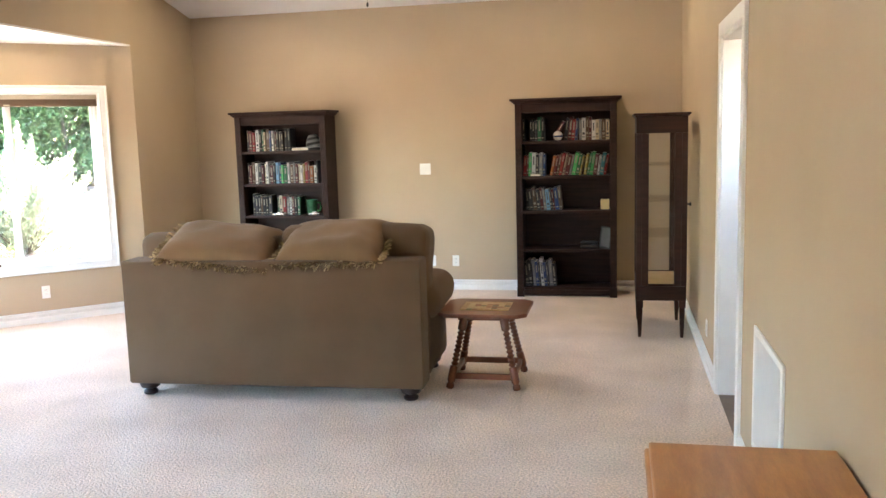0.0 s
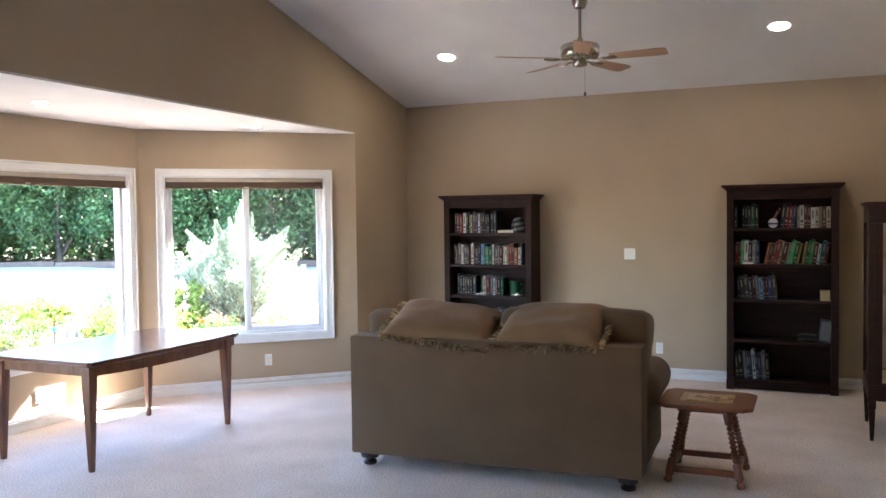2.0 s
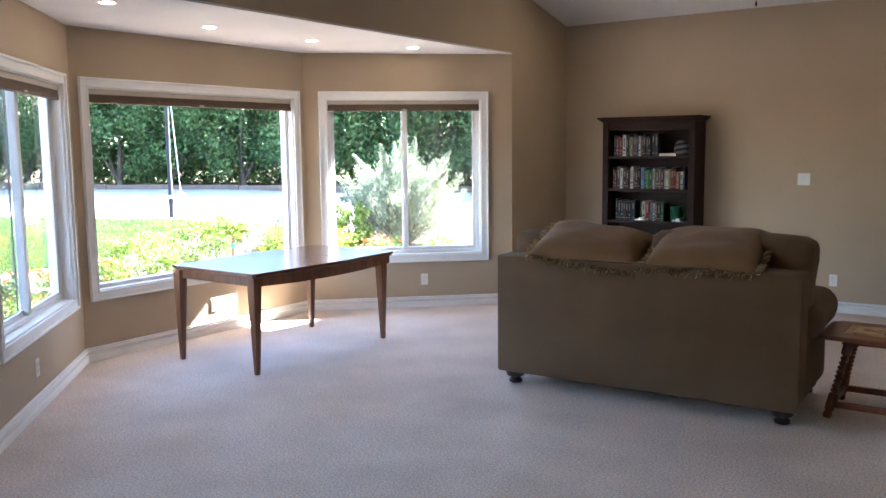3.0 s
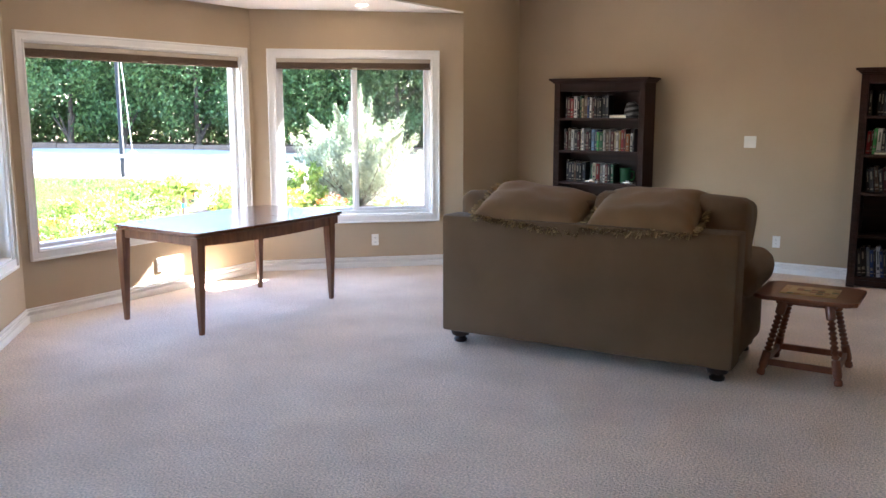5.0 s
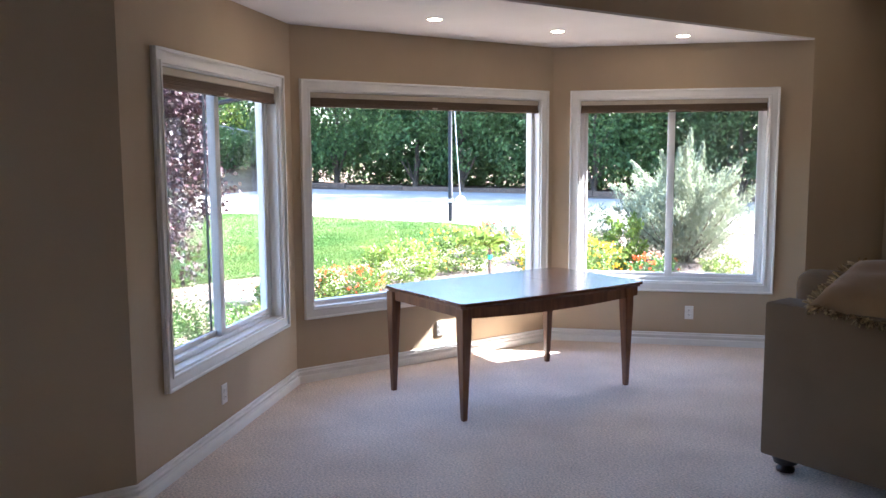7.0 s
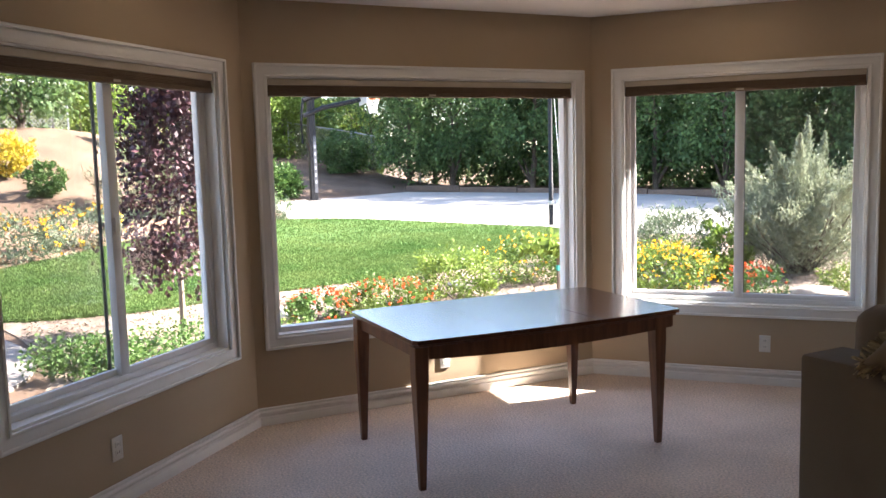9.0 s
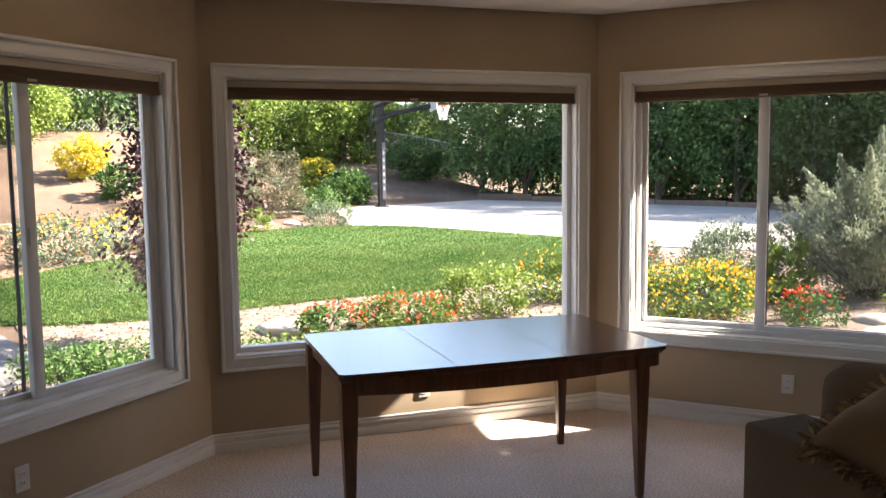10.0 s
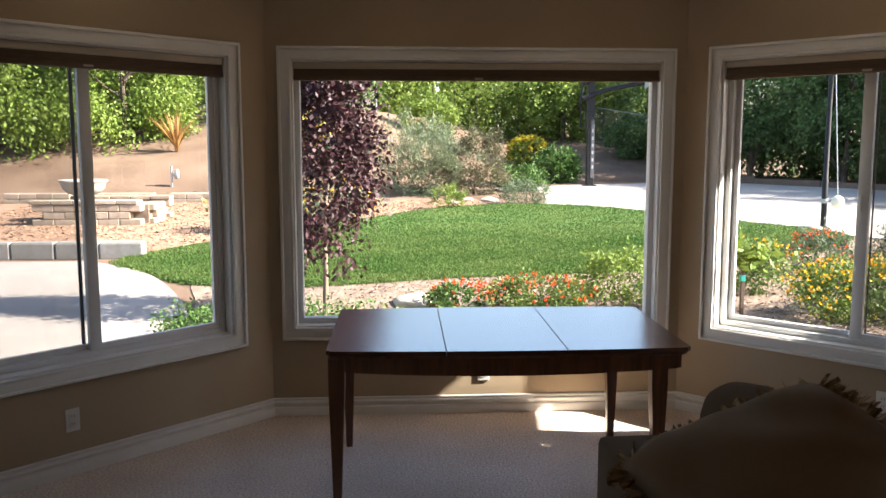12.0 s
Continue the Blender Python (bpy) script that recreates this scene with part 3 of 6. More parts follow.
socket_plate(on_wall(NE, NW, 5.177 - 2.578, 1.285), "white double rocker light switch on the tan wall", True)
for m in (on_wall(NE, NW, 5.177 - 2.882, 0.31), on_wall(NE, NW, 5.177 - 2.63, 0.31), on_wall(BAY_A, BAY_B, 0.925, 0.285), on_wall(BAY_B, BAY_C, 1.205, 0.255), on_wall(BAY_C, BAY_D, 1.22, 0.275), on_wall((5.177, REAR), NE, 11 - 2.73, 0.26)):
    socket_plate(m, "white duplex power outlet low on the tan wall")


def vent(m, w, h, slats, label, upright):
    v = thing("wall_vent", m, label, "air vent")
    part("frame", picture_frame(-w / 2 + 0.03, w / 2 - 0.03, -h / 2 + 0.03, h / 2 - 0.03, 0.03, 0, 0.012), M_TRIM, v)
    part("backing", box(-w / 2 + 0.03, w / 2 - 0.03, 0.0005, 0.002, -h / 2 + 0.03, h / 2 - 0.03), M_BLACK, v)
    for i in range(slats):
        f = (i + 0.5) / slats
        if upright:
            x = -w / 2 + 0.03 + f * (w - 0.06)
            part("slat", box(x - 0.004, x + 0.004, 0.002, 0.010, -h / 2 + 0.03, h / 2 - 0.03), M_TRIM, v)
        else:
            z = -h / 2 + 0.03 + f * (h - 0.06)
            part("slat", box(-w / 2 + 0.03, w / 2 - 0.03, 0.002, 0.010, z - 0.005, z + 0.005), M_TRIM, v)


vent(on_wall((5.177, REAR), NE, 11 - 5.19, 0.49), 0.68, 0.56, 24, "white louvred return air grille low on the wall", True)
vent(on_wall((5.177, REAR), NE, 11 - 1.98, 3.17), 0.34, 0.16, 7, "small white air register high on the wall", False)


def can_light(m, lit, label, k=1.0):
    m = m @ Matrix.Diagonal((k, k, 1, 1))
    c = thing("recessed_light", m, label, "ceiling light", "recessed ceiling lights")
    part("trim_ring", lathe([(0.068, -0.004), (0.095, -0.006), (0.098, -0.001), (0.066, -0.001)], 28), M_TRIM, c, smooth=40)
    part("lens", lathe([(0.001, -0.0065), (0.076, -0.0065), (0.076, -0.0045), (0.001, -0.0045)], 28), M_CANLIT, c, "glowing warm lamp face")


TILT_M = Matrix.Rotation(-math.atan(SLOPE), 4, "X")
for x, y in ((1.05, -1.25), (4.07, -1.25)):
    north = y > RIDGE
    mm = Matrix.Translation((x, y, ceil_z(y))) @ (TILT_M if north else TILT_M.inverted())
    can_light(mm, True, "lit recessed ceiling light in the vaulted ceiling")
for x, y in ((-0.42, -5.54), (-0.79, -4.42), (-0.765, -3.33), (-0.42, -2.335)):
    can_light(Matrix.Translation((x, y, BAY_Z)), True, "small recessed light in the flat bay ceiling", 0.6)


def ceiling_fan(x, y, hub):
    """Hub is the height of the motor's middle."""
    top = ceil_z(y)
    f = thing("ceiling_fan", Matrix.Translation((x, y, hub)), "brushed nickel ceiling fan with five pale maple blades", "ceiling fan")
    part("canopy", lathe([(0.016, top - hub - 0.115), (0.045, top - hub - 0.11), (0.062, top - hub - 0.07), (0.070, top - hub - 0.02), (0.070, top - hub + 0.0)], 28), M_NICKEL, f, smooth=40)
    part("downrod", lathe([(0.013, 0.07), (0.013, top - hub - 0.10)], 14), M_NICKEL, f, smooth=40)
    part("coupling", lathe([(0.030, 0.062), (0.028, 0.085), (0.016, 0.115), (0.014, 0.12)], 20), M_NICKEL, f, smooth=40)
    part("motor_housing", lathe([(0.10, -0.052), (0.148, -0.044), (0.156, -0.03), (0.156, 0.035), (0.148, 0.05), (0.12, 0.060), (0.02, 0.066)], 36), M_NICKEL, f, smooth=35)
    part("switch_cup", lathe([(0.02, -0.125), (0.052, -0.118), (0.060, -0.10), (0.060, -0.07), (0.09, -0.053), (0.09, -0.050)], 28), M_NICKEL, f, smooth=40)
    arm = box(0.10, 0.20, -0.018, 0.018, -0.072, -0.066, bevel=0.002)
    for s in (-1, 1):
        arm = tube([(0.16, 0, -0.069), (0.20, 0.03 * s, -0.072), (0.25, 0.042 * s, -0.070), (0.29, 0.03 * s, -0.066)], 0.007, 6, bm=arm)
    arm = box(0.19, 0.30, -0.012, 0.012, -0.072, -0.066, bevel=0.002, bm=arm)
    ame = part("blade_arm", arm, M_NICKEL, f, smooth=40)
    out = [(0.24, -0.052), (0.30, -0.060), (0.62, -0.072), (0.67, -0.066), (0.69, -0.05), (0.69, 0.05), (0.67, 0.066), (0.62, 0.072), (0.30, 0.060), (0.24, 0.052)]
    bl = part("blade", prism(out, -0.0655, -0.0590, bevel=0.0015), M_BLADE, f, "pale maple blade")
    bl.data.transform(Matrix.Translation((0, 0, -0.062)) @ Matrix.Rotation(radians(-12), 4, "X") @ Matrix.Translation((0, 0, 0.064)))
    first = -74
    for i in range(5):
        a = Matrix.Rotation(radians(first + 72 * i), 4, "Z")
        if i == 0:
            ame.matrix_basis = bl.matrix_basis = a
        else:
            for src in (ame, bl):
                o = src.copy()
                scene.collection.objects.link(o)
                o.matrix_basis = a
    part("pull_chain", tube([(0.045, -0.03, -0.115), (0.047, -0.03, -0.33)], 0.0018, 5), M_NICKEL, f)
    part("chain_pull", lathe([(0.003, -0.365), (0.009, -0.355), (0.008, -0.338), (0.002, -0.328)], 10, m=Matrix.Translation((0.047, -0.03, 0))), M_BLACK, f)


ceiling_fan(2.61, -2.17, 3.01)


# ---- furniture ----
def soft_box(sx, sy, sz, r, puff=0.0, cuts=8, seed=0, sag=0.0):
    """An upholstered block round the origin: rounded, puffed out and a little uneven."""
    bm = bmesh.new()
    bmesh.ops.create_cube(bm, size=1.0)
    bmesh.ops.subdivide_edges(bm, edges=bm.edges[:], cuts=cuts, use_grid_fill=True)
    for v in bm.verts:
        u = v.co * 2.0
        p = Vector((u.x * sx / 2, u.y * sy / 2, u.z * sz / 2))
        core = Vector((max(-sx / 2 + r, min(sx / 2 - r, p.x)), max(-sy / 2 + r, min(sy / 2 - r, p.y)), max(-sz / 2 + r, min(sz / 2 - r, p.z))))
        d = p - core
        if d.length > 1e-6:
            p = core + d.normalized() * min(d.length, r)
        bulge = puff * (1 - u.x ** 2) * (1 - u.z ** 2)
        p.y += bulge * (1 if u.y > 0 else -1) * abs(u.y)
        p.z += puff * 0.6 * (1 - u.x ** 2) * (1 - u.y ** 2) * u.z - sag * (1 - u.x ** 2) * max(0, u.z)
        n = noise.noise(Vector((u.x * 1.7 + seed * 7.1, u.y * 1.7, u.z * 1.7)))
        v.co = p * (1 + 0.035 * n * (1 if puff else 0.3))
    return bm


def pillow_mesh(w, h, t, seed=0):
    """A stuffed cushion: thick in the middle, thin towards the seams, with soft creases."""
    bm = bmesh.new()
    n = 18
    grid = {}
    for side in (0, 1):
        for i in range(n + 1):
            for j in range(n + 1):
                u, v = 2 * i / n - 1, 2 * j / n - 1
                edge = max(abs(u), abs(v)) > 0.999
                if side and edge:
                    grid[1, i, j] = grid[0, i, j]
                    continue
                k = ((1 - u ** 4) * (1 - v ** 4)) ** 0.55
                y = t / 2 * k * (1 if side else -1)
                y += 0.02 * k * noise.noise(Vector((u * 2.3 + seed, v * 2.3, side * 3.0)))
                pinch = 1 - 0.05 * (1 - abs(u)) * (abs(v) ** 3) - 0.0
                grid[side, i, j] = bm.verts.new((u * w / 2 * (1 - 0.06 * (1 - v * v) * abs(u) ** 6), y, v * h / 2 * pinch * (1 - 0.05 * (1 - u * u) * abs(v) ** 6)))
    for side in (0, 1):
        for i in range(n):
            for j in range(n):
                q = [grid[side, i, j], grid[side, i + 1, j], grid[side, i + 1, j + 1], grid[side, i, j + 1]]
                bm.faces.new(q if side == 0 else q[::-1])
    return bm


def fringe_mesh(w, h, rng, sides="lrtb"):
    """Short looped threads along the seams of a cushion."""
    vs, fs = [], []
    spots = []
    step = 0.006
    for s in sides:
        ln = w if s in "tb" else h
        for k in range(int(ln / step)):
            f = (k + 0.5) * step / ln * 2 - 1
            spots.append({"t": (f * w / 2, h / 2, 0, 1), "b": (f * w / 2, -h / 2, 0, -1), "l": (-w / 2, f * h / 2, -1, 0), "r": (w / 2, f * h / 2, 1, 0)}[s])
    for x, z, dx, dz in spots:
        for _ in range(2):
            a = Vector((x + rng.uniform(-0.004, 0.004), rng.uniform(-0.012, 0.012), z + rng.uniform(-0.004, 0.004)))
            d = Vector((dx, rng.uniform(-0.7, 0.7), dz)) + Vector((rng.uniform(-0.5, 0.5), 0, rng.uniform(-0.5, 0.5)))
            e = a + d.normalized() * rng.uniform(0.026, 0.046)
            sdv = Vector((rng.uniform(-1, 1), rng.uniform(-1, 1), rng.uniform(-1, 1))).normalized() * 0.0055
            i = len(vs)
            vs += [a - sdv, a + sdv, e + sdv, e - sdv]
            fs.append((i, i + 1, i + 2, i + 3))
    return vs, fs


def sofa(m):
    """Origin at the floor under the middle of the back; the seat looks along +y."""
    s = thing("loveseat", m, "olive-brown chenille loveseat with rolled arms on dark bun feet", "sofa")
    w = 1.96
    part("back_panel", box(-w / 2, w / 2, 0.0, 0.22, 0.090, 0.900, bevel=0.018), M_SOFA, s, smooth=40)
    part("seat_base", box(-w / 2 + 0.03, w / 2 - 0.03, 0.2, 0.90, 0.092, 0.36, bevel=0.02), M_SOFA, s, smooth=40)
    for sx in (-1, 1):
        roll = soft_box(0.27, 0.78, 0.25, 0.122, 0.008, 12, 3 + sx)
        roll.transform(Matrix.Translation((0.045 * sx, 0.60, 0.585)))
        arm = soft_box(0.22, 0.74, 0.46, 0.03, 0.006, 10, 6 + sx)
        arm.transform(Matrix.Translation((0, 0.585, 0.34)))
        part("arm", merge(arm, roll), M_SOFA, s, smooth=60, m=Matrix.Translation((sx * (w / 2 - 0.11), 0, 0)))
    for i, sx in enumerate((-1, 1)):
        part("seat_cushion", soft_box(0.76, 0.66, 0.18, 0.06, 0.02, 10, 5 + i), M_SOFA, s, smooth=60, m=Matrix.Translation((sx * 0.385, 0.60, 0.45)))
        part("back_cushion", soft_box(0.98, 0.30, 0.58 + 0.04 * i, 0.075, 0.03, 14, 8 + i), M_SOFA, s, smooth=60, m=Matrix.Translation((sx * 0.492, 0.37, 0.738 + 0.027 * i)) @ Matrix.Rotation(radians(-7), 4, "X"))
    for x, y in ((-w / 2 + 0.10, 0.09), (w / 2 - 0.10, 0.09), (-w / 2 + 0.10, 0.84), (w / 2 - 0.10, 0.84)):
        part("bun_foot", lathe([(0.030, 0.0), (0.044, 0.006), (0.047, 0.022), (0.034, 0.036), (0.030, 0.042), (0.060, 0.052), (0.068, 0.075), (0.066, 0.10), (0.050, 0.115)], 22, m=Matrix.Translation((x, y, 0))), M_FOOT, s, "dark turned bun foot", smooth=40)
    return s


SOFA_M = pose(2.420, -3.870, 0, 0, 0, 2.2)
sofa(SOFA_M)
rng = random.Random(5)
for k, (x, y, z, w, h, rx, ry, rz) in enumerate(((-0.365, 0.235, 0.958, 0.76, 0.50, -70, 6, 3), (0.385, 0.235, 0.968, 0.70, 0.50, -69, -2, -3))):
    t = thing("throw_pillow", SOFA_M @ pose(x, y, z, rx, ry, rz), "tan chenille pillow with gold fringe leaning on the loveseat back", "pillow", "fringed pillows")
    part("cushion", pillow_mesh(w, h, 0.22, k * 3.3), M_PILLOW, t, smooth=60)
    vs, fs = fringe_mesh(w * 0.985, h * 0.985, rng)
    o = new("fringe", mesh_from("fringe", vs, fs, M_FRINGE))
    o.parent = t
    o["label"] = "gold and brown thread fringe"


def tile_stool(m):
    t = thing("side_table", m, "small red-brown wooden side table with bobbin-turned legs and a tiled top", "side table")
    hx, hy, c = 0.29, 0.265, 0.055
    out = [(-hx + c, -hy), (hx - c, -hy), (hx, -hy + c), (hx, hy - c), (hx - c, hy), (-hx + c, hy), (-hx, hy - c), (-hx, -hy + c)]
    part("tabletop", prism(out, 0.478, 0.504, bevel=0.007), M_STOOL, t)
    inlay = part("tile_inlay", prism([(-0.16, -0.135), (0.16, -0.135), (0.16, 0.135), (-0.16, 0.135)], 0.5045, 0.506), M_BRASS, t, "inlaid tan tile panel")
    cols = [surface("glazed_tile_%d" % i, a, rough=0.3, scale=20, fine=0.3) for i, a in enumerate(((0.46, 0.27, 0.11), (0.30, 0.09, 0.04), (0.08, 0.09, 0.035), (0.58, 0.43, 0.22)))]
    rt = random.Random(3)
    tile = [mesh_from("tile", [(a, b, z) for z in (0.506, 0.5085) for a, b in ((-0.018, -0.016), (0.018, -0.016), (0.018, 0.016), (-0.018, 0.016))],
                      [(4, 5, 6, 7), (0, 1, 5, 4), (1, 2, 6, 5), (2, 3, 7, 6), (3, 0, 4, 7)], c2) for c2 in cols]
    for i in range(8):
        for j in range(7):
            ring = min(i, 7 - i, j, 6 - j)
            o = new("tile", tile[(0, 3, 1, 2)[ring] if rt.random() < 0.75 else rt.randrange(4)])
            o.parent = inlay
            o.location = (-0.14 + i * 0.04, -0.111 + j * 0.037, 0)
    part("apron", box(-0.17, 0.17, -0.15, 0.15, 0.44, 0.478, bevel=0.004), M_STOOL, t)
    for sx in (-1, 1):
        for sy in (-1, 1):
            foot, head = Vector((sx * 0.222, sy * 0.225, 0.0)), Vector((sx * 0.125, sy * 0.125, 0.478))
            ln = (head - foot).length
            prof = [(0.018, 0.0), (0.025, 0.008), (0.025, 0.03), (0.018, 0.04), (0.026, 0.055), (0.027, 0.075)]
            prof += [(0.026, 0.15)]
            z = 0.155
            while z < ln - 0.12:
                prof += [(0.014, z), (0.0225, z + 0.009), (0.0245, z + 0.014), (0.0225, z + 0.019), (0.014, z + 0.028)]
                z += 0.0285
            prof += [(0.018, z + 0.004), (0.028, z + 0.012), (0.030, ln - 0.01), (0.028, ln)]
            q = (head - foot).to_track_quat("Z", "Y").to_matrix().to_4x4()
            part("leg", lathe(prof, 14, m=Matrix.Translation(foot) @ q), M_STOOL, t, "bobbin-turned leg", smooth=45)
    for sy in (-1, 1):
        part("stretcher", box(-0.195, 0.195, sy * 0.205 - 0.011, sy * 0.205 + 0.011, 0.062, 0.102, bevel=0.004), M_STOOL, t)
    for sx in (-1, 1):
        part("stretcher", box(sx * 0.200 - 0.011, sx * 0.200 + 0.011, -0.195, 0.195, 0.062, 0.102, bevel=0.004), M_STOOL, t)


tile_stool(pose(3.712, -3.262, 0, 0, 0, 0))


def dining_table(m):
    """Origin at the floor under the middle; long along y."""
    t = thing("dining_table", m, "dark walnut extending dining table with tapered legs and a polished top", "dining table")
    L, W, H = 1.60, 0.99, 0.748

    def edge(f0, f1, z0, z1, inset):
        pts = []
        n = 14
        ys = [L * (f0 + (f1 - f0) * i / n) - L / 2 for i in range(n + 1)]
        half = lambda y: (W / 2 - inset) * (1 - 0.055 * (2 * y / L) ** 2)
        c = 0.02
        right, left = [], []
        for y in ys:
            yy = max(-L / 2 + inset, min(L / 2 - inset, y))
            h = half(y)
            if abs(abs(y) - L / 2) < 1e-6:
                right += [(h - c, yy), (h, yy - math.copysign(c, y))][::-1 if y > 0 else 1]
                left += [(-(h - c), yy), (-h, yy - math.copysign(c, y))][::-1 if y > 0 else 1]
            else:
                right.append((h, yy))
                left.append((-h, yy))
        return right + left[::-1], z0, z1

    for i, (a, b) in enumerate(((0.0, 0.325), (0.325, 0.655), (0.655, 1.0))):
        g = 0.0011
        o, z0, z1 = edge(a + (g if i else 0), b - (g if i < 2 else 0), H - 0.020, H, 0.0)
        part("leaf", prism(o, z0, z1, bevel=0.0012), M_TABLE, t, "polished walnut top leaf")
    o, z0, z1 = edge(0, 1, H - 0.036, H - 0.0205, 0.012)
    part("edge_moulding", prism(o, z0, z1, bevel=0.005), M_TLEG, t)
    # curved apron, deeper towards the middle of each long side
    for sx in (-1, 1):
        bm = bmesh.new()
        rows = []
        for i in range(17):
            y = -L / 2 + 0.05 + (L - 0.10) * i / 16
            x = sx * (W / 2 - 0.03) * (1 - 0.055 * (2 * y / L) ** 2)
            drop = 0.060 + 0.022 * (1 - (2 * y / L) ** 2)
            rows.append([bm.verts.new(p) for p in ((x, y, H - 0.037), (x, y, H - 0.037 - drop), (x - sx * 0.022, y, H - 0.037 - drop), (x - sx * 0.022, y, H - 0.037))])
        for a, b in zip(rows, rows[1:]):
            for k in range(4):
                bm.faces.new((a[k], a[(k + 1) % 4], b[(k + 1) % 4], b[k]))
        bm.faces.new(rows[0])
        bm.faces.new(rows[-1][::-1])
        part("side_apron", bm, M_TLEG, t)
    for sy in (-1, 1):
        part("end_apron", box(-W / 2 + 0.06, W / 2 - 0.06, sy * (L / 2 - 0.045) - 0.011, sy * (L / 2 - 0.045) + 0.011, H - 0.10, H - 0.037, bevel=0.003), M_TLEG, t)
    for sx in (-1, 1):
        for sy in (-1, 1):
            bm = bmesh.new()
            rings = []
            for z, hw, off in ((0.0, 0.016, 0.0), (0.02, 0.0175, 0.0), (0.36, 0.027, -0.002), (0.58, 0.036, -0.004), (H - 0.037, 0.037, -0.005)):
                cx, cy = sx * (0.425 + off), sy * (0.715 + off) - 0.045
                rings.append([bm.verts.new((cx + a * hw, cy + b * hw, z)) for a, b in ((-1, -1), (1, -1), (1, 1), (-1, 1))])
            for a, b in zip(rings, rings[1:]):
                for k in range(4):
                    bm.faces.new((a[k], a[(k + 1) % 4], b[(k + 1) % 4], b[k]))
            bm.faces.new(rings[0][::-1])
            bm.faces.new(rings[-1])
            bmesh.ops.bevel(bm, geom=[e for e in bm.edges if abs(e.verts[0].co.z - e.verts[1].co.z) > 0.01], offset=0.005, segments=2, profile=0.5, affect="EDGES")
            part("leg", bm, M_TLEG, t, "square tapered walnut leg")


dining_table(pose(-0.545, -3.905, 0, 0, 0, -0.8))

BOOK_COLOURS = {"black": (0.012, 0.012, 0.014), "charcoal": (0.04, 0.04, 0.045), "maroon": (0.11, 0.012, 0.014), "red": (0.32, 0.02, 0.018), "white": (0.50, 0.48, 0.44), "cream": (0.42, 0.34, 0.22),
                "green": (0.02, 0.13, 0.05), "bright green": (0.05, 0.30, 0.08), "blue": (0.025, 0.06, 0.19), "pale blue": (0.14, 0.27, 0.40), "teal": (0.02, 0.17, 0.19), "brown": (0.11, 0.055, 0.025),
                "orange": (0.42, 0.13, 0.02), "gold": (0.40, 0.28, 0.05), "grey": (0.22, 0.22, 0.22)}
BOOK_COLOURS = {k: tuple(v * (0.7 if k in ("white", "cream", "bright green", "pale blue") else 0.45) for v in c) for k, c in BOOK_COLOURS.items()}
BOOK_MATS = {k: surface(k.replace(" ", "_") + "_book_cloth", c, tuple(min(1, x * 1.25 + 0.004) for x in c), rough=0.5, scale=14, fine=0.25, bump=0.05, bump_scale=120, spec=0.25, objrand=0.3) for k, c in BOOK_COLOURS.items()}
M_INK = {True: surface("pale_spine_print", (0.13, 0.115, 0.08), (0.23, 0.205, 0.155), rough=0.5, scale=90, contrast=(0.45, 0.55)), False: surface("dark_spine_print", (0.03, 0.03, 0.035), rough=0.5)}
book_rng = random.Random(21)


def book(m, w, h, d, colour, tilted=False):
    """Stands at the origin; spine towards -y, thickness along x."""
    b = thing("book", m, "%s %s book standing on a dark bookcase shelf" % (colour, "leaning" if tilted else "upright"), "book", "books on the shelves")
    mat = BOOK_MATS[colour]
    part("cover", box(-w / 2, w / 2, 0, d, 0, h, bevel=min(0.003, w / 5), seg=1), mat, b)
    part("pages", box(-w / 2 + 0.0025, w / 2 - 0.0025, 0.006, d - 0.003, h - 0.001, h + 0.0006), M_PAPER, b)
    ink = M_INK[sum(BOOK_COLOURS[colour]) < 0.43]
    z0 = h * book_rng.uniform(0.42, 0.62)
    part("spine_title", box(-w * 0.16, w * 0.16, -0.0008, 0.0004, z0, h * 0.86), ink, b)
    part("spine_band", box(-w * 0.36, w * 0.36, -0.0008, 0.0004, h * 0.12, h * 0.12 + 0.008), ink, b)
    if book_rng.random() < 0.5:
        part("spine_label", box(-w * 0.3, w * 0.3, -0.0008, 0.0004, h * 0.24, h * 0.34), ink, b)


def shelf_of_books(origin, runs, yb):
    """runs: (x start, x end, lean degrees, lowest, highest, colours)."""
    for x0, x1, lean, lo, hi, colours in runs:
        x, i = x0, 0
        while x < x1 - 0.012:
            w = book_rng.uniform(0.018, 0.040)
            if x + w > x1:
                break
            h, d = book_rng.uniform(lo, hi), book_rng.uniform(0.13, 0.18)
            a = lean + (book_rng.uniform(-1.5, 1.5) if lean else 0)
            mm = origin @ Matrix.Translation((x + (w / 2 if a == 0 else w / 2), yb + book_rng.uniform(-0.012, 0.012), 0.0))
            if a:
                # tips about its lower corner, so that it still touches the shelf
                px = w / 2 if a > 0 else -w / 2
                mm = mm @ Matrix.Translation((px, 0, 0)) @ Matrix.Rotation(radians(a), 4, "Y") @ Matrix.Translation((-px, 0, 0))
            book(mm, w, h, d, colours[i % len(colours)], bool(a))
            x += (w + 0.0015) / math.cos(radians(a))
            i += 1


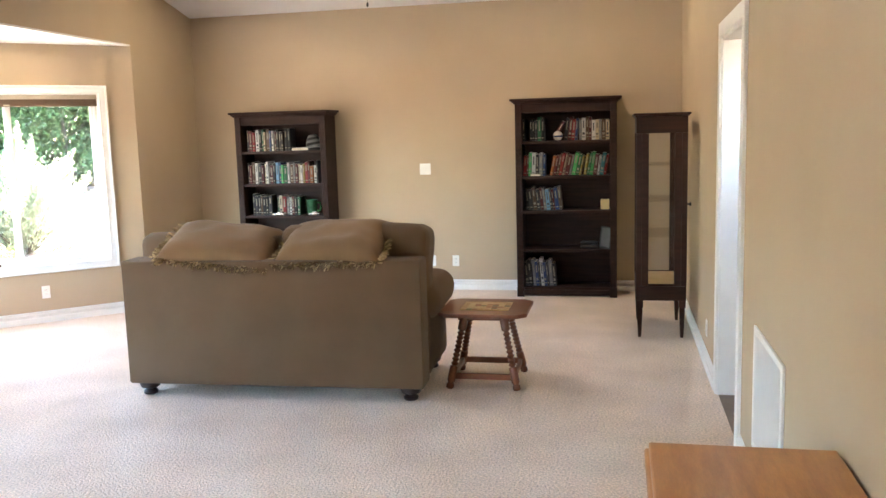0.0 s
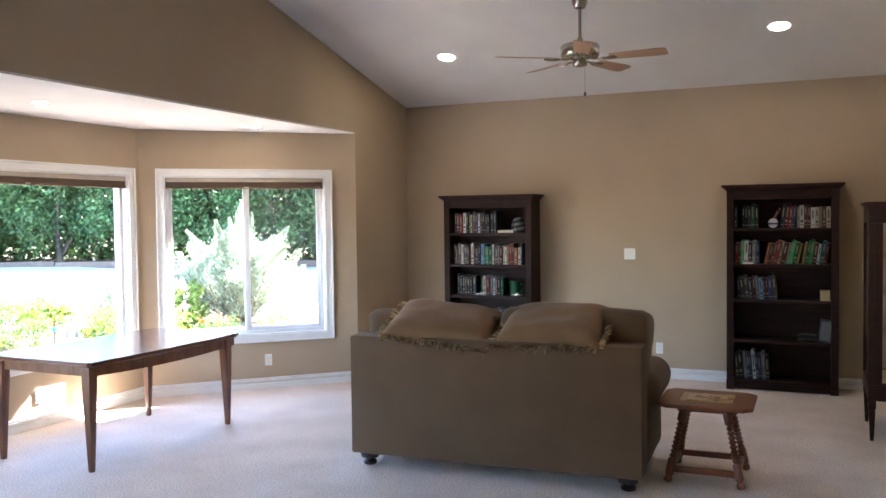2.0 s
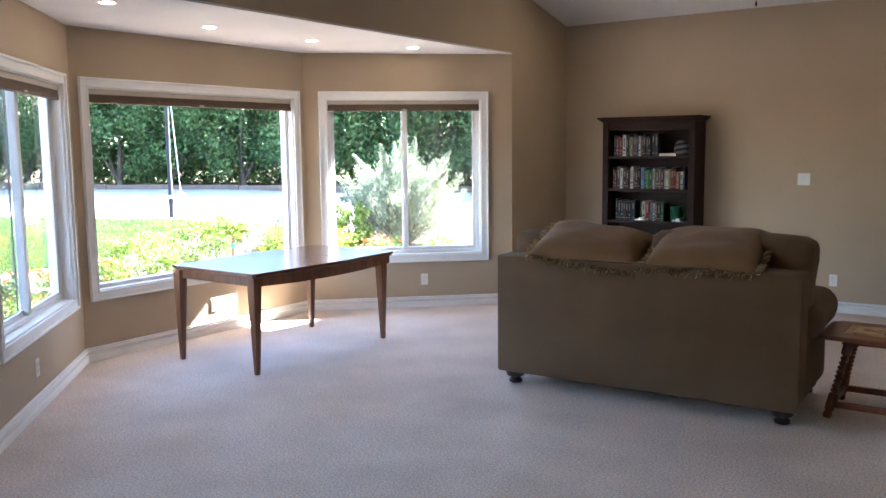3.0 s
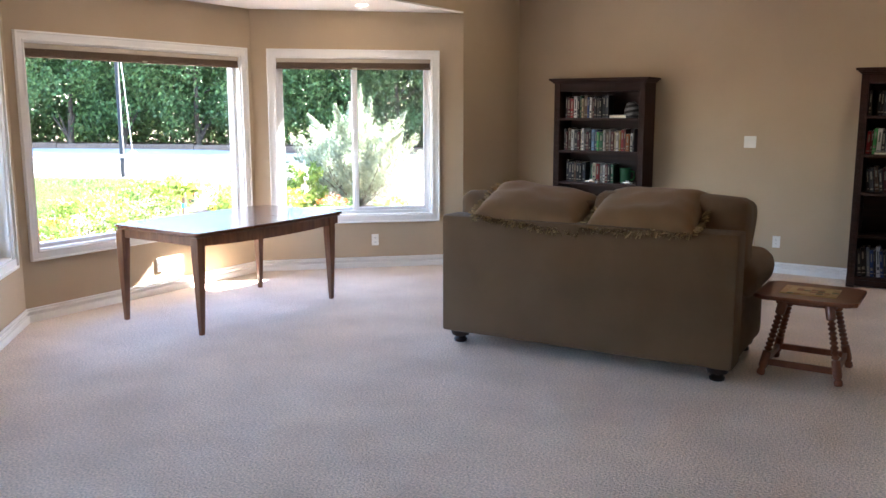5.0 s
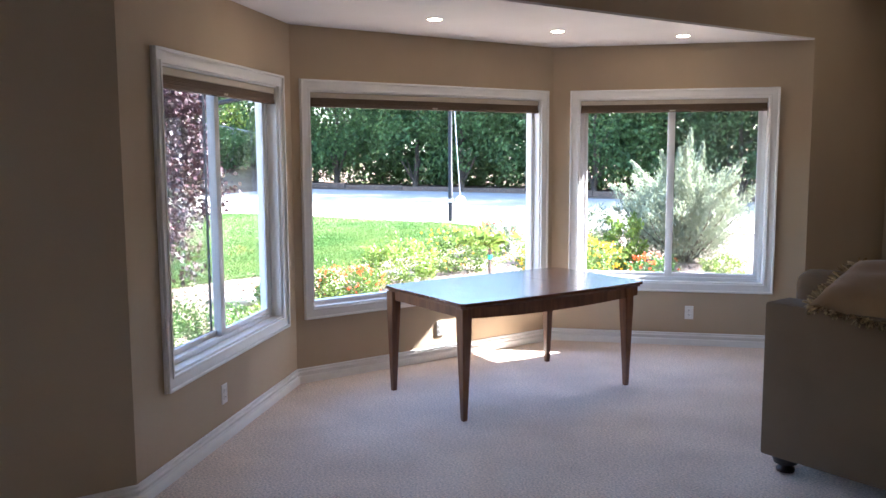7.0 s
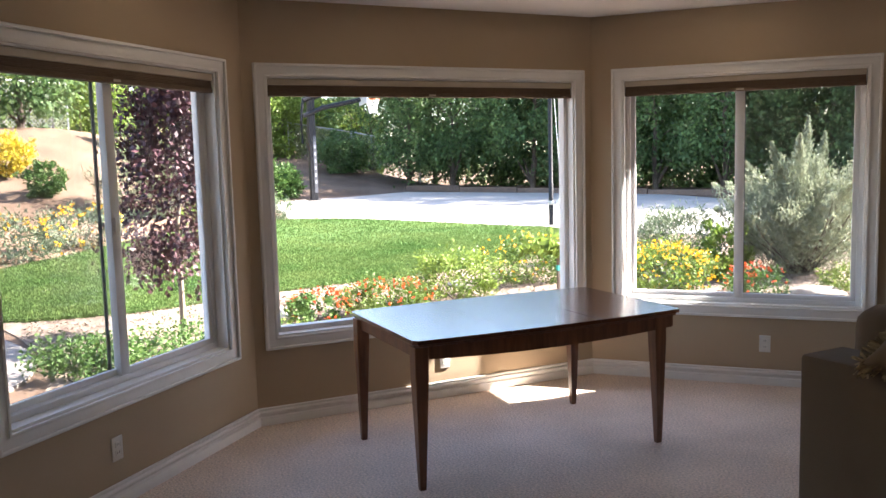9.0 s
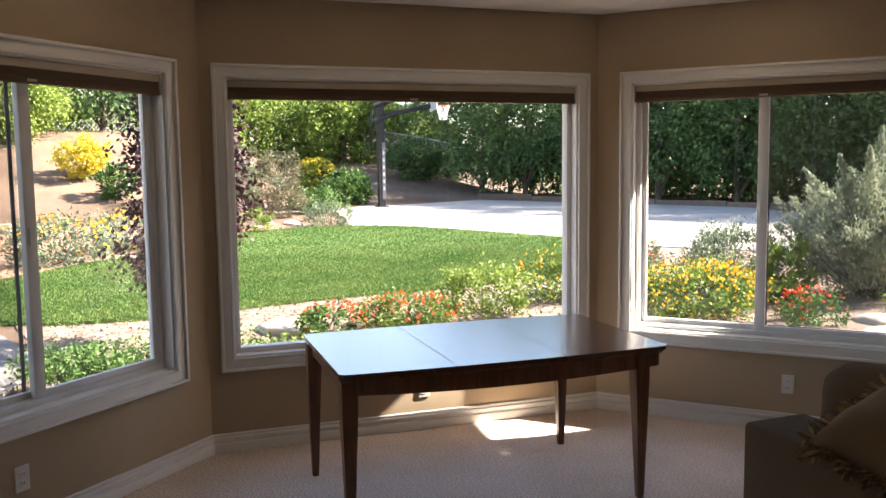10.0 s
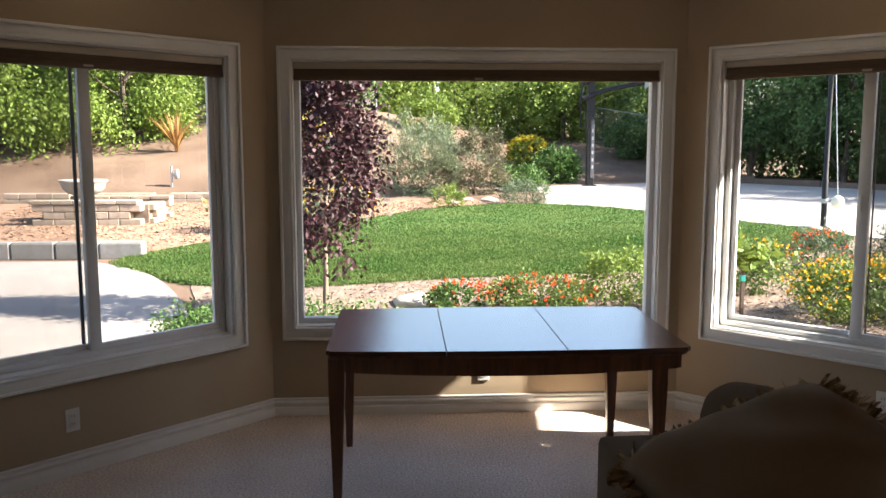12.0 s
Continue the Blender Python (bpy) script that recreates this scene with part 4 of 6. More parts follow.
def bookcase(m, W, H, D, shelves, label):
    """Origin at the floor, at the middle of the front; depth along +y."""
    c = thing("bookcase", m, label, "bookcase")
    body = box(-W / 2, -W / 2 + 0.055, 0.0, D, 0, H - 0.05, bevel=0.003)
    part("side_panel", body, M_ESPRESSO, c)
    part("side_panel", box(W / 2 - 0.055, W / 2, 0.0, D, 0, H - 0.05, bevel=0.003), M_ESPRESSO, c)
    for sx in (-1, 1):
        x0 = sx * W / 2
        bm = box(min(x0, x0 - sx * 0.06) - 0.004 * (sx < 0), max(x0, x0 - sx * 0.06) + 0.004 * (sx > 0), -0.014, -0.0005, 0.0, H - 0.05, bevel=0.003)
        for k in range(3):
            xx = x0 - sx * (0.015 + 0.015 * k)
            bm = box(xx - 0.003, xx + 0.003, -0.017, -0.013, 0.16, H - 0.20, bevel=0.0015, seg=1, bm=bm)
        bm = box(min(x0, x0 - sx * 0.066) - 0.006 * (sx < 0), max(x0, x0 - sx * 0.066) + 0.006 * (sx > 0), -0.020, -0.0005, 0.0, 0.10, bevel=0.004, bm=bm)
        part("pilaster", bm, M_ESPRESSO, c)
    part("back_panel", box(-W / 2 + 0.055, W / 2 - 0.055, D - 0.012, D, 0.05, H - 0.05), M_ESPRESSO, c)
    part("top_panel", box(-W / 2 + 0.055, W / 2 - 0.055, 0.0, D - 0.013, H - 0.135, H - 0.05, bevel=0.003), M_ESPRESSO, c)
    cor = bmesh.new()
    for k, (o, z0, z1) in enumerate(((0.018, H - 0.05, H - 0.036), (0.032, H - 0.036, H - 0.022), (0.050, H - 0.022, H))):
        cor = box(-W / 2 - o, W / 2 + o, -0.012 - o, D, z0, z1, bevel=0.004, bm=cor)
    part("cornice", cor, M_ESPRESSO, c)
    for z in shelves:
        part("shelf", box(-W / 2 + 0.055, W / 2 - 0.055, 0.006, D - 0.013, z - 0.026, z, bevel=0.003), M_ESPRESSO, c)
    part("plinth", box(-W / 2 + 0.055, W / 2 - 0.055, 0.004, 0.022, 0.012, shelves[-1] - 0.027, bevel=0.003), M_ESPRESSO, c)
    return c


# the bookcase beyond the loveseat
BLM = pose(1.115, -0.345, 0, 0, 0, 0)
BLW = 0.99
bookcase(BLM, BLW, 1.925, 0.325, (1.515, 1.172, 0.835, 0.46, 0.10), "tall espresso wooden bookcase with a cornice, three shelves of books showing")
mix1 = ["black", "maroon", "red", "white", "black", "green", "cream", "brown", "blue", "white", "maroon", "black", "charcoal"]
mix2 = ["charcoal", "maroon", "brown", "white", "charcoal", "maroon", "cream", "white", "black", "maroon", "black", "pale blue", "blue", "bright green", "green", "white", "brown", "grey", "maroon", "cream", "white", "gold", "red", "maroon", "orange", "white"]
mix3 = ["black", "charcoal", "black", "brown", "black"]
mix4 = ["green", "cream", "red", "grey", "white", "maroon", "black"]
at = lambda m, x, z: m @ Matrix.Translation((x, 0, z))
shelf_of_books(at(BLM, 0, 1.516), [(-0.40, 0.02, 0, 0.20, 0.235, mix1), (0.02, 0.10, 0, 0.22, 0.235, ["black", "charcoal"])], 0.06)
shelf_of_books(at(BLM, 0, 1.173), [(-0.41, 0.41, 0, 0.18, 0.235, mix2)], 0.06)
shelf_of_books(at(BLM, 0, 0.836), [(-0.38, -0.16, 0, 0.20, 0.23, mix3), (-0.10, 0.16, 0, 0.18, 0.21, mix4)], 0.08)
shelf_of_books(at(BLM, 0, 0.461), [(-0.05, 0.22, 0, 0.19, 0.23, ["white", "grey", "charcoal", "grey", "white"])], 0.06)


def put_flat(m, w, d, h, colour, label):
    b = thing("book", m, label, "book", "books on the shelves")
    part("cover", box(-w / 2, w / 2, 0, d, 0, h, bevel=0.002, seg=1), BOOK_MATS[colour], b)
    part("pages", box(-w / 2 + 0.004, w / 2 - 0.004, -0.0006, d - 0.004, 0.004, h - 0.004), M_PAPER, b)


put_flat(at(BLM, 0.20, 1.516) @ Matrix.Translation((0, 0.05, 0)), 0.20, 0.15, 0.030, "white", "white book lying flat on the top shelf")
# striped cap on the top shelf
cap = thing("knitted_cap", at(BLM, 0.335, 1.516) @ Matrix.Translation((0, 0.12, 0)), "grey and black striped knitted cap on the top shelf", "cap")
for i in range(6):
    z0, z1 = i * 0.027, (i + 1) * 0.027
    r = lambda z: 0.088 * math.sqrt(max(0.02, 1 - (z / 0.175) ** 2))
    part("stripe", lathe([(r(z0), z0), (r((z0 + z1) / 2) + 0.004, (z0 + z1) / 2), (r(z1), z1)], 22, m=Matrix.Rotation(radians(-10), 4, "Y") if i else None), BOOK_MATS["grey" if i % 2 else "black"], cap, smooth=50)
mug = thing("mug", at(BLM, 0.27, 0.836) @ Matrix.Translation((0, 0.12, 0)), "dark green glazed mug on the bookcase shelf", "mug")
part("cup", lathe([(0.045, 0.0), (0.052, 0.006), (0.055, 0.10), (0.060, 0.16), (0.055, 0.16), (0.050, 0.02), (0.001, 0.018)], 24), BOOK_MATS["green"], mug, smooth=40)
part("handle", tube([(0.055, 0, 0.13), (0.09, 0, 0.125), (0.10, 0, 0.08), (0.085, 0, 0.045), (0.054, 0, 0.035)], 0.008, 8), BOOK_MATS["bright green"], mug, smooth=60)
for x, ln in ((-0.06, 0.16), (0.33, 0.12)):
    mdl = thing("model_car", at(BLM, x, 0.836) @ Matrix.Translation((0, 0.035, 0)), "small silver toy car in front of the books", "toy car", "toy cars")
    bm = box(-ln / 2, ln / 2, -0.026, 0.026, 0.008, 0.026, bevel=0.006)
    bm = box(-ln * 0.2, ln * 0.22, -0.022, 0.022, 0.024, 0.043, bevel=0.008, bm=bm)
    part("body", bm, M_NICKEL, mdl, smooth=40)
    for sx in (-0.3, 0.3):
        for sy in (-0.024, 0.024):
            part("wheel", lathe([(0.010, -0.005), (0.010, 0.005)], 12, m=Matrix.Translation((ln * sx, sy, 0.010)) @ Matrix.Rotation(radians(90), 4, "X")), M_BLACK, mdl)

# the bookcase beside the cabinet
BRM = pose(4.066, -0.345, 0, 0, 0, 0)
bookcase(BRM, 0.975, 1.965, 0.325, (1.55, 1.206, 0.865, 0.479, 0.095), "tall espresso wooden bookcase with a cornice and half-full shelves")
shelf_of_books(at(BRM, 0, 1.551), [(-0.425, -0.40, 0, 0.2, 0.22, ["black"]), (-0.355, -0.19, 0, 0.20, 0.235, ["black", "black", "charcoal", "green"]), (-0.13, -0.08, 26, 0.20, 0.21, ["maroon"]), (-0.02, 0.12, 6, 0.20, 0.23, ["charcoal", "maroon", "red", "blue"]),
                                   (0.13, 0.42, 0, 0.19, 0.23, ["grey", "white", "brown", "maroon", "white", "cream", "grey", "brown", "cream", "white"])], 0.06)
shelf_of_books(at(BRM, 0, 1.207), [(-0.425, -0.18, 2, 0.20, 0.235, ["red", "maroon", "bright green", "white", "charcoal", "grey", "blue", "pale blue"]),
                                   (-0.16, 0.16, 12, 0.19, 0.235, ["orange", "maroon", "brown", "red", "cream", "maroon", "grey", "bright green", "green", "gold"]),
                                   (0.17, 0.40, 9, 0.19, 0.235, ["gold", "green", "bright green", "maroon", "white", "teal", "red", "teal"])], 0.06)
shelf_of_books(at(BRM, 0, 0.866), [(-0.39, -0.02, -7, 0.20, 0.235, ["black", "charcoal", "brown", "charcoal", "maroon", "grey", "pale blue", "charcoal", "maroon", "blue", "brown", "red"])], 0.06)
shelf_of_books(at(BRM, 0, 0.096), [(-0.41, -0.08, -5, 0.22, 0.29, ["charcoal", "black", "grey", "blue", "charcoal", "white", "blue", "charcoal", "grey", "black"])], 0.06)
ball = thing("toy_ball", at(BRM, -0.075, 1.551) @ Matrix.Translation((0, 0.025, 0)), "small white ball with a blue band in front of the books", "ball")
part("sphere", lathe([(0.046 * math.sin(math.pi * (i + 0.3) / 13.6) + 0.0005, 0.047 - 0.046 * math.cos(math.pi * (i + 0.3) / 13.6)) for i in range(14)], 22), BOOK_MATS["white"], ball, smooth=60)
part("band", lathe([(0.0445, 0.034), (0.0464, 0.042), (0.0464, 0.050), (0.0445, 0.058)], 22), BOOK_MATS["blue"], ball, smooth=60)
put_flat(at(BRM, -0.30, 1.207) @ Matrix.Translation((0, 0.022, 0)), 0.10, 0.03, 0.022, "cream", "small pale pamphlet lying in front of the books")
blk = thing("wooden_block", at(BRM, 0.375, 0.866) @ Matrix.Translation((0, 0.08, 0)), "pale wooden block on the bookcase shelf", "wooden block")
part("block", box(-0.042, 0.042, 0, 0.05, 0, 0.10, bevel=0.004), M_BRASS, blk)
ph = thing("telephone", at(BRM, 0.22, 0.479) @ Matrix.Translation((0, 0.11, 0)), "black desk telephone on the bookcase shelf", "telephone")
part("base", soft_box(0.17, 0.15, 0.036, 0.015, 0, 5), M_BLACK, ph, smooth=60, m=Matrix.Translation((0, 0, 0.019)))
part("handset", tube([(-0.08, 0, 0.045), (-0.05, 0, 0.06), (0.05, 0, 0.06), (0.08, 0, 0.045)], [0.018, 0.012, 0.012, 0.018], 10), M_BLACK, ph, smooth=60)
put = thing("picture_frame", at(BRM, 0.365, 0.479) @ pose(0, 0.06, 0, -8, 0, -55), "dark leaning picture frame on the bookcase shelf", "picture frame")
part("frame", picture_frame(-0.075, 0.075, 0.02, 0.20, 0.018, 0, 0.014), M_BLACK, put)
part("glass", box(-0.075, 0.075, 0.003, 0.006, 0.02, 0.20), BOOK_MATS["grey"], put)


def curio(m, W, D, H):
    """Display cabinet; origin at the floor, at the middle of the narrow side; depth along +y."""
    c = thing("display_cabinet", m, "narrow dark cherry display cabinet with glass sides on tapered legs", "display cabinet")
    z0 = 0.30
    bot, p = z0 + 0.12, 0.042
    part("base_panel", box(-W / 2, W / 2, 0, D, z0, z0 + 0.115, bevel=0.005), M_CHERRY, c)
    part("floor_panel", box(-W / 2 + p, W / 2 - p, p, D - p, z0 + 0.116, z0 + 0.128), M_BRASS, c, "pale cabinet floor")
    part("top_panel", box(-W / 2, W / 2, 0, D, H - 0.155, H - 0.03, bevel=0.004), M_CHERRY, c)
    bm = box(-W / 2 - 0.022, W / 2 + 0.022, -0.022, D + 0.012, H - 0.018, H, bevel=0.005)
    bm = box(-W / 2 - 0.010, W / 2 + 0.010, -0.010, D + 0.006, H - 0.0295, H - 0.0185, bevel=0.003, bm=bm)
    part("cornice", bm, M_CHERRY, c)
    for sx in (-1, 1):
        for y in (0.0, D - p):
            x0 = sx * W / 2 - (p if sx > 0 else 0)
            part("post", box(x0, x0 + p, y, y + p, bot - 0.004, H - 0.1555, bevel=0.003), M_CHERRY, c)
    # panelled stiles beside the narrow glass
    for y in (0.004, D - 0.024):
        for sx in (-1, 1):
            xa = sx * (W / 2 - p)
            xb = sx * 0.098
            part("stile", box(min(xa, xb), max(xa, xb), y, y + 0.020, bot - 0.004, H - 0.1555, bevel=0.003), M_CHERRY, c)
        part("rail", box(-0.0975, 0.0975, y, y + 0.02, bot - 0.004, bot + 0.012, bevel=0.002), M_CHERRY, c)
        g = part("pane", box(-0.0975, 0.0975, y + 0.008, y + 0.012, bot + 0.012, H - 0.157), M_GLASS, c)
        g.visible_shadow = False
    for sx in (-1, 1):
        x = sx * (W / 2 - 0.012)
        g = part("pane", box(x - 0.002, x + 0.002, p + 0.001, D - p - 0.001, bot, H - 0.157), M_GLASS, c)
        g.visible_shadow = False
    for z in (0.80, 1.08, 1.36):
        part("glass_shelf", box(-W / 2 + 0.02, W / 2 - 0.02, 0.03, D - 0.03, z, z + 0.006), M_GLASS, c)
    for sx in (-1, 1):
        for y in (0.03, D - 0.03):
            bm = bmesh.new()
            rings = []
            for z, hw in ((0.0, 0.011), (0.02, 0.013), (0.22, 0.022), (0.235, 0.019), (0.245, 0.026), (z0, 0.026)):
                rings.append([bm.verts.new((sx * (W / 2 - 0.03) + a * hw, y + b * hw, z)) for a, b in ((-1, -1), (1, -1), (1, 1), (-1, 1))])
            for a, b in zip(rings, rings[1:]):
                for k in range(4):
                    bm.faces.new((a[k], a[(k + 1) % 4], b[(k + 1) % 4], b[k]))
            bm.faces.new(rings[0][::-1])
            bm.faces.new(rings[-1])
            part("leg", bm, M_CHERRY, c)
    part("knob", lathe([(0.006, 0.0), (0.006, 0.012), (0.015, 0.018), (0.014, 0.028), (0.004, 0.032)], 14, m=Matrix.Translation((W / 2, 0.02, 1.06)) @ Matrix.Rotation(radians(90), 4, "Y")), M_BLACK, c, smooth=50)


curio(pose(4.90, -1.985, 0, 0, 0, 0), 0.385, 0.70, 1.765)


def low_chest(m):
    """Small honey oak chest; origin at the floor under the far corner away from the wall."""
    c = thing("side_chest", m, "honey oak side chest with a moulded top, standing against the wall", "chest")
    W, D, H = 0.50, 0.80, 0.755
    part("top", box(-0.01, W, -D - 0.01, 0.01, H - 0.022, H, bevel=0.006), M_ORANGE, c)
    part("moulding", box(-0.022, W, -D - 0.022, 0.022, H - 0.045, H - 0.0225, bevel=0.007), M_ORANGE, c)
    part("body", box(0.0, W, -D, 0.0, 0.08, H - 0.0455, bevel=0.004), M_ORANGE, c)
    for i in range(3):
        d = part("drawer", box(-0.014, -0.0005, -D + 0.03, -0.03, 0.11 + i * 0.195, 0.29 + i * 0.195, bevel=0.004), M_ORANGE, c)
        for y in (-D * 0.3, -D * 0.7):
            part("knob", lathe([(0.006, 0), (0.006, 0.012), (0.016, 0.02), (0.012, 0.03), (0.003, 0.032)], 14, m=Matrix.Translation((-0.014, y, 0.2 + i * 0.195)) @ Matrix.Rotation(radians(-90), 4, "Y")), M_BLACK, d, smooth=50)
    part("plinth", box(0.012, W, -D + 0.012, -0.012, 0.0, 0.079, bevel=0.003), M_ORANGE, c)


low_chest(pose(4.668, -6.34, 0, 0, 0, 0))


# ---- outdoors ----
def smooth01(a):
    a = max(0.0, min(1.0, a))
    return a * a * (3 - 2 * a)


def ground_z(x, y):
    """A gentle rise away from the house, with a bank beyond the lawn and the court."""
    d = max(0.0, -x - 1.5)
    z = -0.12 + 0.017 * min(d, 24)
    k = smooth01((y + 6.5) / 8.0)
    foot, slope, cap = 18.6 + (26.5 - 18.6) * k, 0.30 + (0.155 - 0.30) * k, 2.6 - 0.6 * k
    z += min(cap, max(0.0, -x - foot) * slope) * smooth01(1.0 - (y - 6.0) / 5.0)
    if -x > foot + 0.5:
        z += 0.10 * noise.noise(Vector((x * 0.35, y * 0.35, 0)))
    return z


def spaced(lo, hi, fine0, fine1, step):
    v = list(np.arange(fine0, fine1 + 1e-6, step))
    out, s, a = [], step, fine0
    while a > lo:
        s *= 1.5
        a = max(lo, a - s)
        out.append(a)
    v = out[::-1] + v
    s, a = step, fine1
    while a < hi:
        s *= 1.5
        a = min(hi, a + s)
        v.append(a)
    return v


xs, ys = spaced(-420, 420, -46, 4, 0.5), spaced(-420, 420, -26, 26, 0.5)
vs = [(x, y, ground_z(x, y)) for x in xs for y in ys]
nY = len(ys)
fs = [(i * nY + j, (i + 1) * nY + j, (i + 1) * nY + j + 1, i * nY + j + 1) for i in range(len(xs) - 1) for j in range(nY - 1)]
tagged(new("ground", mesh_from("ground", vs, fs, M_SOIL, smooth=True)), "dry brown earth and bark mulch rising to a bank", "ground", kind="structure")


def curve_through(pts, n=8, closed=True):
    """A smooth line through points."""
    out, k = [], len(pts)
    for i in range(k if closed else k - 1):
        p = [Vector((*pts[(i + j) % k if closed else max(0, min(k - 1, i + j))], 0)) for j in (-1, 0, 1, 2)]
        for s in range(n):
            t = s / n
            q = 0.5 * ((2 * p[1]) + (p[2] - p[0]) * t + (2 * p[0] - 5 * p[1] + 4 * p[2] - p[3]) * t * t + (3 * p[1] - p[0] - 3 * p[2] + p[3]) * t ** 3)
            out.append((q.x, q.y))
    return out


def inside(x, y, poly):
    c = False
    for (x0, y0), (x1, y1) in zip(poly, poly[1:] + poly[:1]):
        if (y0 > y) != (y1 > y) and x < (x1 - x0) * (y - y0) / (y1 - y0) + x0:
            c = not c
    return c


def slab(name, poly, up, down, material, label, category):
    """A flat bed of ground on an outline: its top lies up above the ground, its rim goes down into it."""
    bm = bmesh.new()
    top = [bm.verts.new((x, y, ground_z(x, y) + up)) for x, y in poly]
    low = [bm.verts.new((x, y, ground_z(x, y) - down)) for x, y in poly]
    for i in range(len(poly)):
        j = (i + 1) % len(poly)
        bm.faces.new((top[i], top[j], low[j], low[i]))
    f = bm.faces.new(top)
    bmesh.ops.triangulate(bm, faces=[f])
    return tagged(part(name, bm, material), label, category, kind="structure")


LAWN = curve_through([(-6.35, -5.8), (-6.45, -5.0), (-6.75, -4.0), (-6.98, -3.0), (-7.15, -1.5), (-7.6, 0.0), (-8.3, 1.2), (-9.2, 2.4), (-10.4, 3.3), (-11.6, 3.15), (-12.8, 2.45), (-15.0, 1.2), (-16.2, 0.3), (-16.8, -0.9),
                      (-16.7, -2.0), (-15.8, -3.4), (-14.2, -4.6), (-12.0, -6.0), (-10.1, -7.3), (-9.1, -7.9), (-8.2, -8.15), (-7.5, -7.6), (-6.6, -6.8)])
slab("lawn", LAWN, 0.045, 0.1, M_TURF, "mown green lawn with a curved edge", "lawn")
COURT = [(-16.9, -1.0), (-16.3, 0.32), (-15.1, 1.25), (-12.9, 2.5), (-11.7, 3.25), (-10.4, 3.6), (-8.6, 5.4), (-5.0, 8.6), (0.0, 12.0), (5.0, 15.0), (2.0, 26.0), (-8.0, 18.8), (-11.5, 15.6), (-15.8, 12.2), (-19.0, 12.4), (-21.4, 10.2), (-26.2, 6.4), (-24.6, 3.6), (-24.0, 1.2), (-22.6, 0.0), (-19.5, -0.2), (-17.4, -0.6)]
slab("court", COURT, 0.02, 0.2, M_CONC, "pale concrete sports court in the sun", "court")
DRIVE = curve_through([(-8.35, -8.55), (-7.3, -7.5), (-5.6, -6.68), (-4.5, -6.38), (-3.6, -6.55), (-3.0, -7.2), (-2.4, -8.6)], 8, False) + [(-2.0, -24.0), (-8.62, -24.0)]
slab("driveway", DRIVE, 0.03, 0.2, M_DRIVE, "pale concrete driveway with a rounded end", "driveway")
BED = curve_through([(-1.75, -1.4), (-1.75, -6.0), (-4.2, -6.25), (-5.5, -6.5), (-6.9, -6.7), (-6.9, -5.0), (-7.2, -3.5), (-7.5, -1.6), (-8.0, 0.0), (-9.0, 1.9), (-10.1, 3.5), (-8.0, 5.3), (-4.6, 8.2), (-1.0, 6.0), (-0.6, 1.0)], 6)
slab("flower_bed", BED, 0.012, 0.05, M_MULCH, "garden bed covered with brown bark mulch", "flower bed")
CHIPS = [(-8.9, -8.2), (-10.3, -7.6), (-12.2, -6.3), (-14.4, -4.9), (-16.0, -3.6), (-17.0, -2.0), (-18.6, -2.2), (-18.4, -8.0), (-17.9, -12.0), (-17.6, -20.0), (-9.0, -20.0)]
slab("chip_bed", CHIPS, 0.010, 0.05, M_CHIPBED, "bed of orange-brown wood chips", "mulch bed")


def quads_object(name, centres, u, v, material, parent=None):
    """Many small four-cornered leaves in one mesh: centres, half-length and half-width vectors, all arrays of n by 3."""
    n = len(centres)
    vs = np.empty((n, 4, 3), dtype=np.float32)
    vs[:, 0], vs[:, 1], vs[:, 2], vs[:, 3] = centres - u, centres - v * 1.0, centres + u, centres + v
    me = bpy.data.meshes.new(name)
    me.vertices.add(n * 4)
    me.vertices.foreach_set("co", vs.ravel())
    me.loops.add(n * 4)
    me.loops.foreach_set("vertex_index", np.arange(n * 4, dtype=np.int32))
    me.polygons.add(n)
    me.polygons.foreach_set("loop_start", np.arange(0, n * 4, 4, dtype=np.int32))
    me.update(calc_edges=True)
    me.materials.append(material)
    ob = new(name, me)
    if parent:
        ob.parent = parent
    return ob


def unit(a):
    return a / np.maximum(1e-6, np.linalg.norm(a, axis=1, keepdims=True))


def leaf_cloud(rs, clumps, n, spread, length, width, up=0.0, outward=None, droop=0.0):
    """Leaves scattered round clump centres."""
    k = rs.randint(0, len(clumps), n)
    c = clumps[k] + rs.normal(0, 1, (n, 3)) * spread
    d = unit(rs.normal(0, 1, (n, 3)) + np.array([0, 0, up - droop]))
    if outward is not None:
        d = unit(d + 0.8 * unit(c - outward))
    s = unit(np.cross(d, rs.normal(0, 1, (n, 3))))
    ln = length * rs.uniform(0.6, 1.25, (n, 1))
    return c, d * ln / 2, s * (width / length) * ln / 2


def ellipsoid_clumps(rs, n, centre, radii, shell=0.75, rough=0.12):
    d = unit(rs.normal(0, 1, (n, 3)))
    r = shell + (1 - shell) * rs.uniform(0, 1, (n, 1)) ** 0.6
    r = r * (1 + rough * rs.normal(0, 1, (n, 1)))
    p = d * r * np.array(radii)
    return p + np.array(centre)


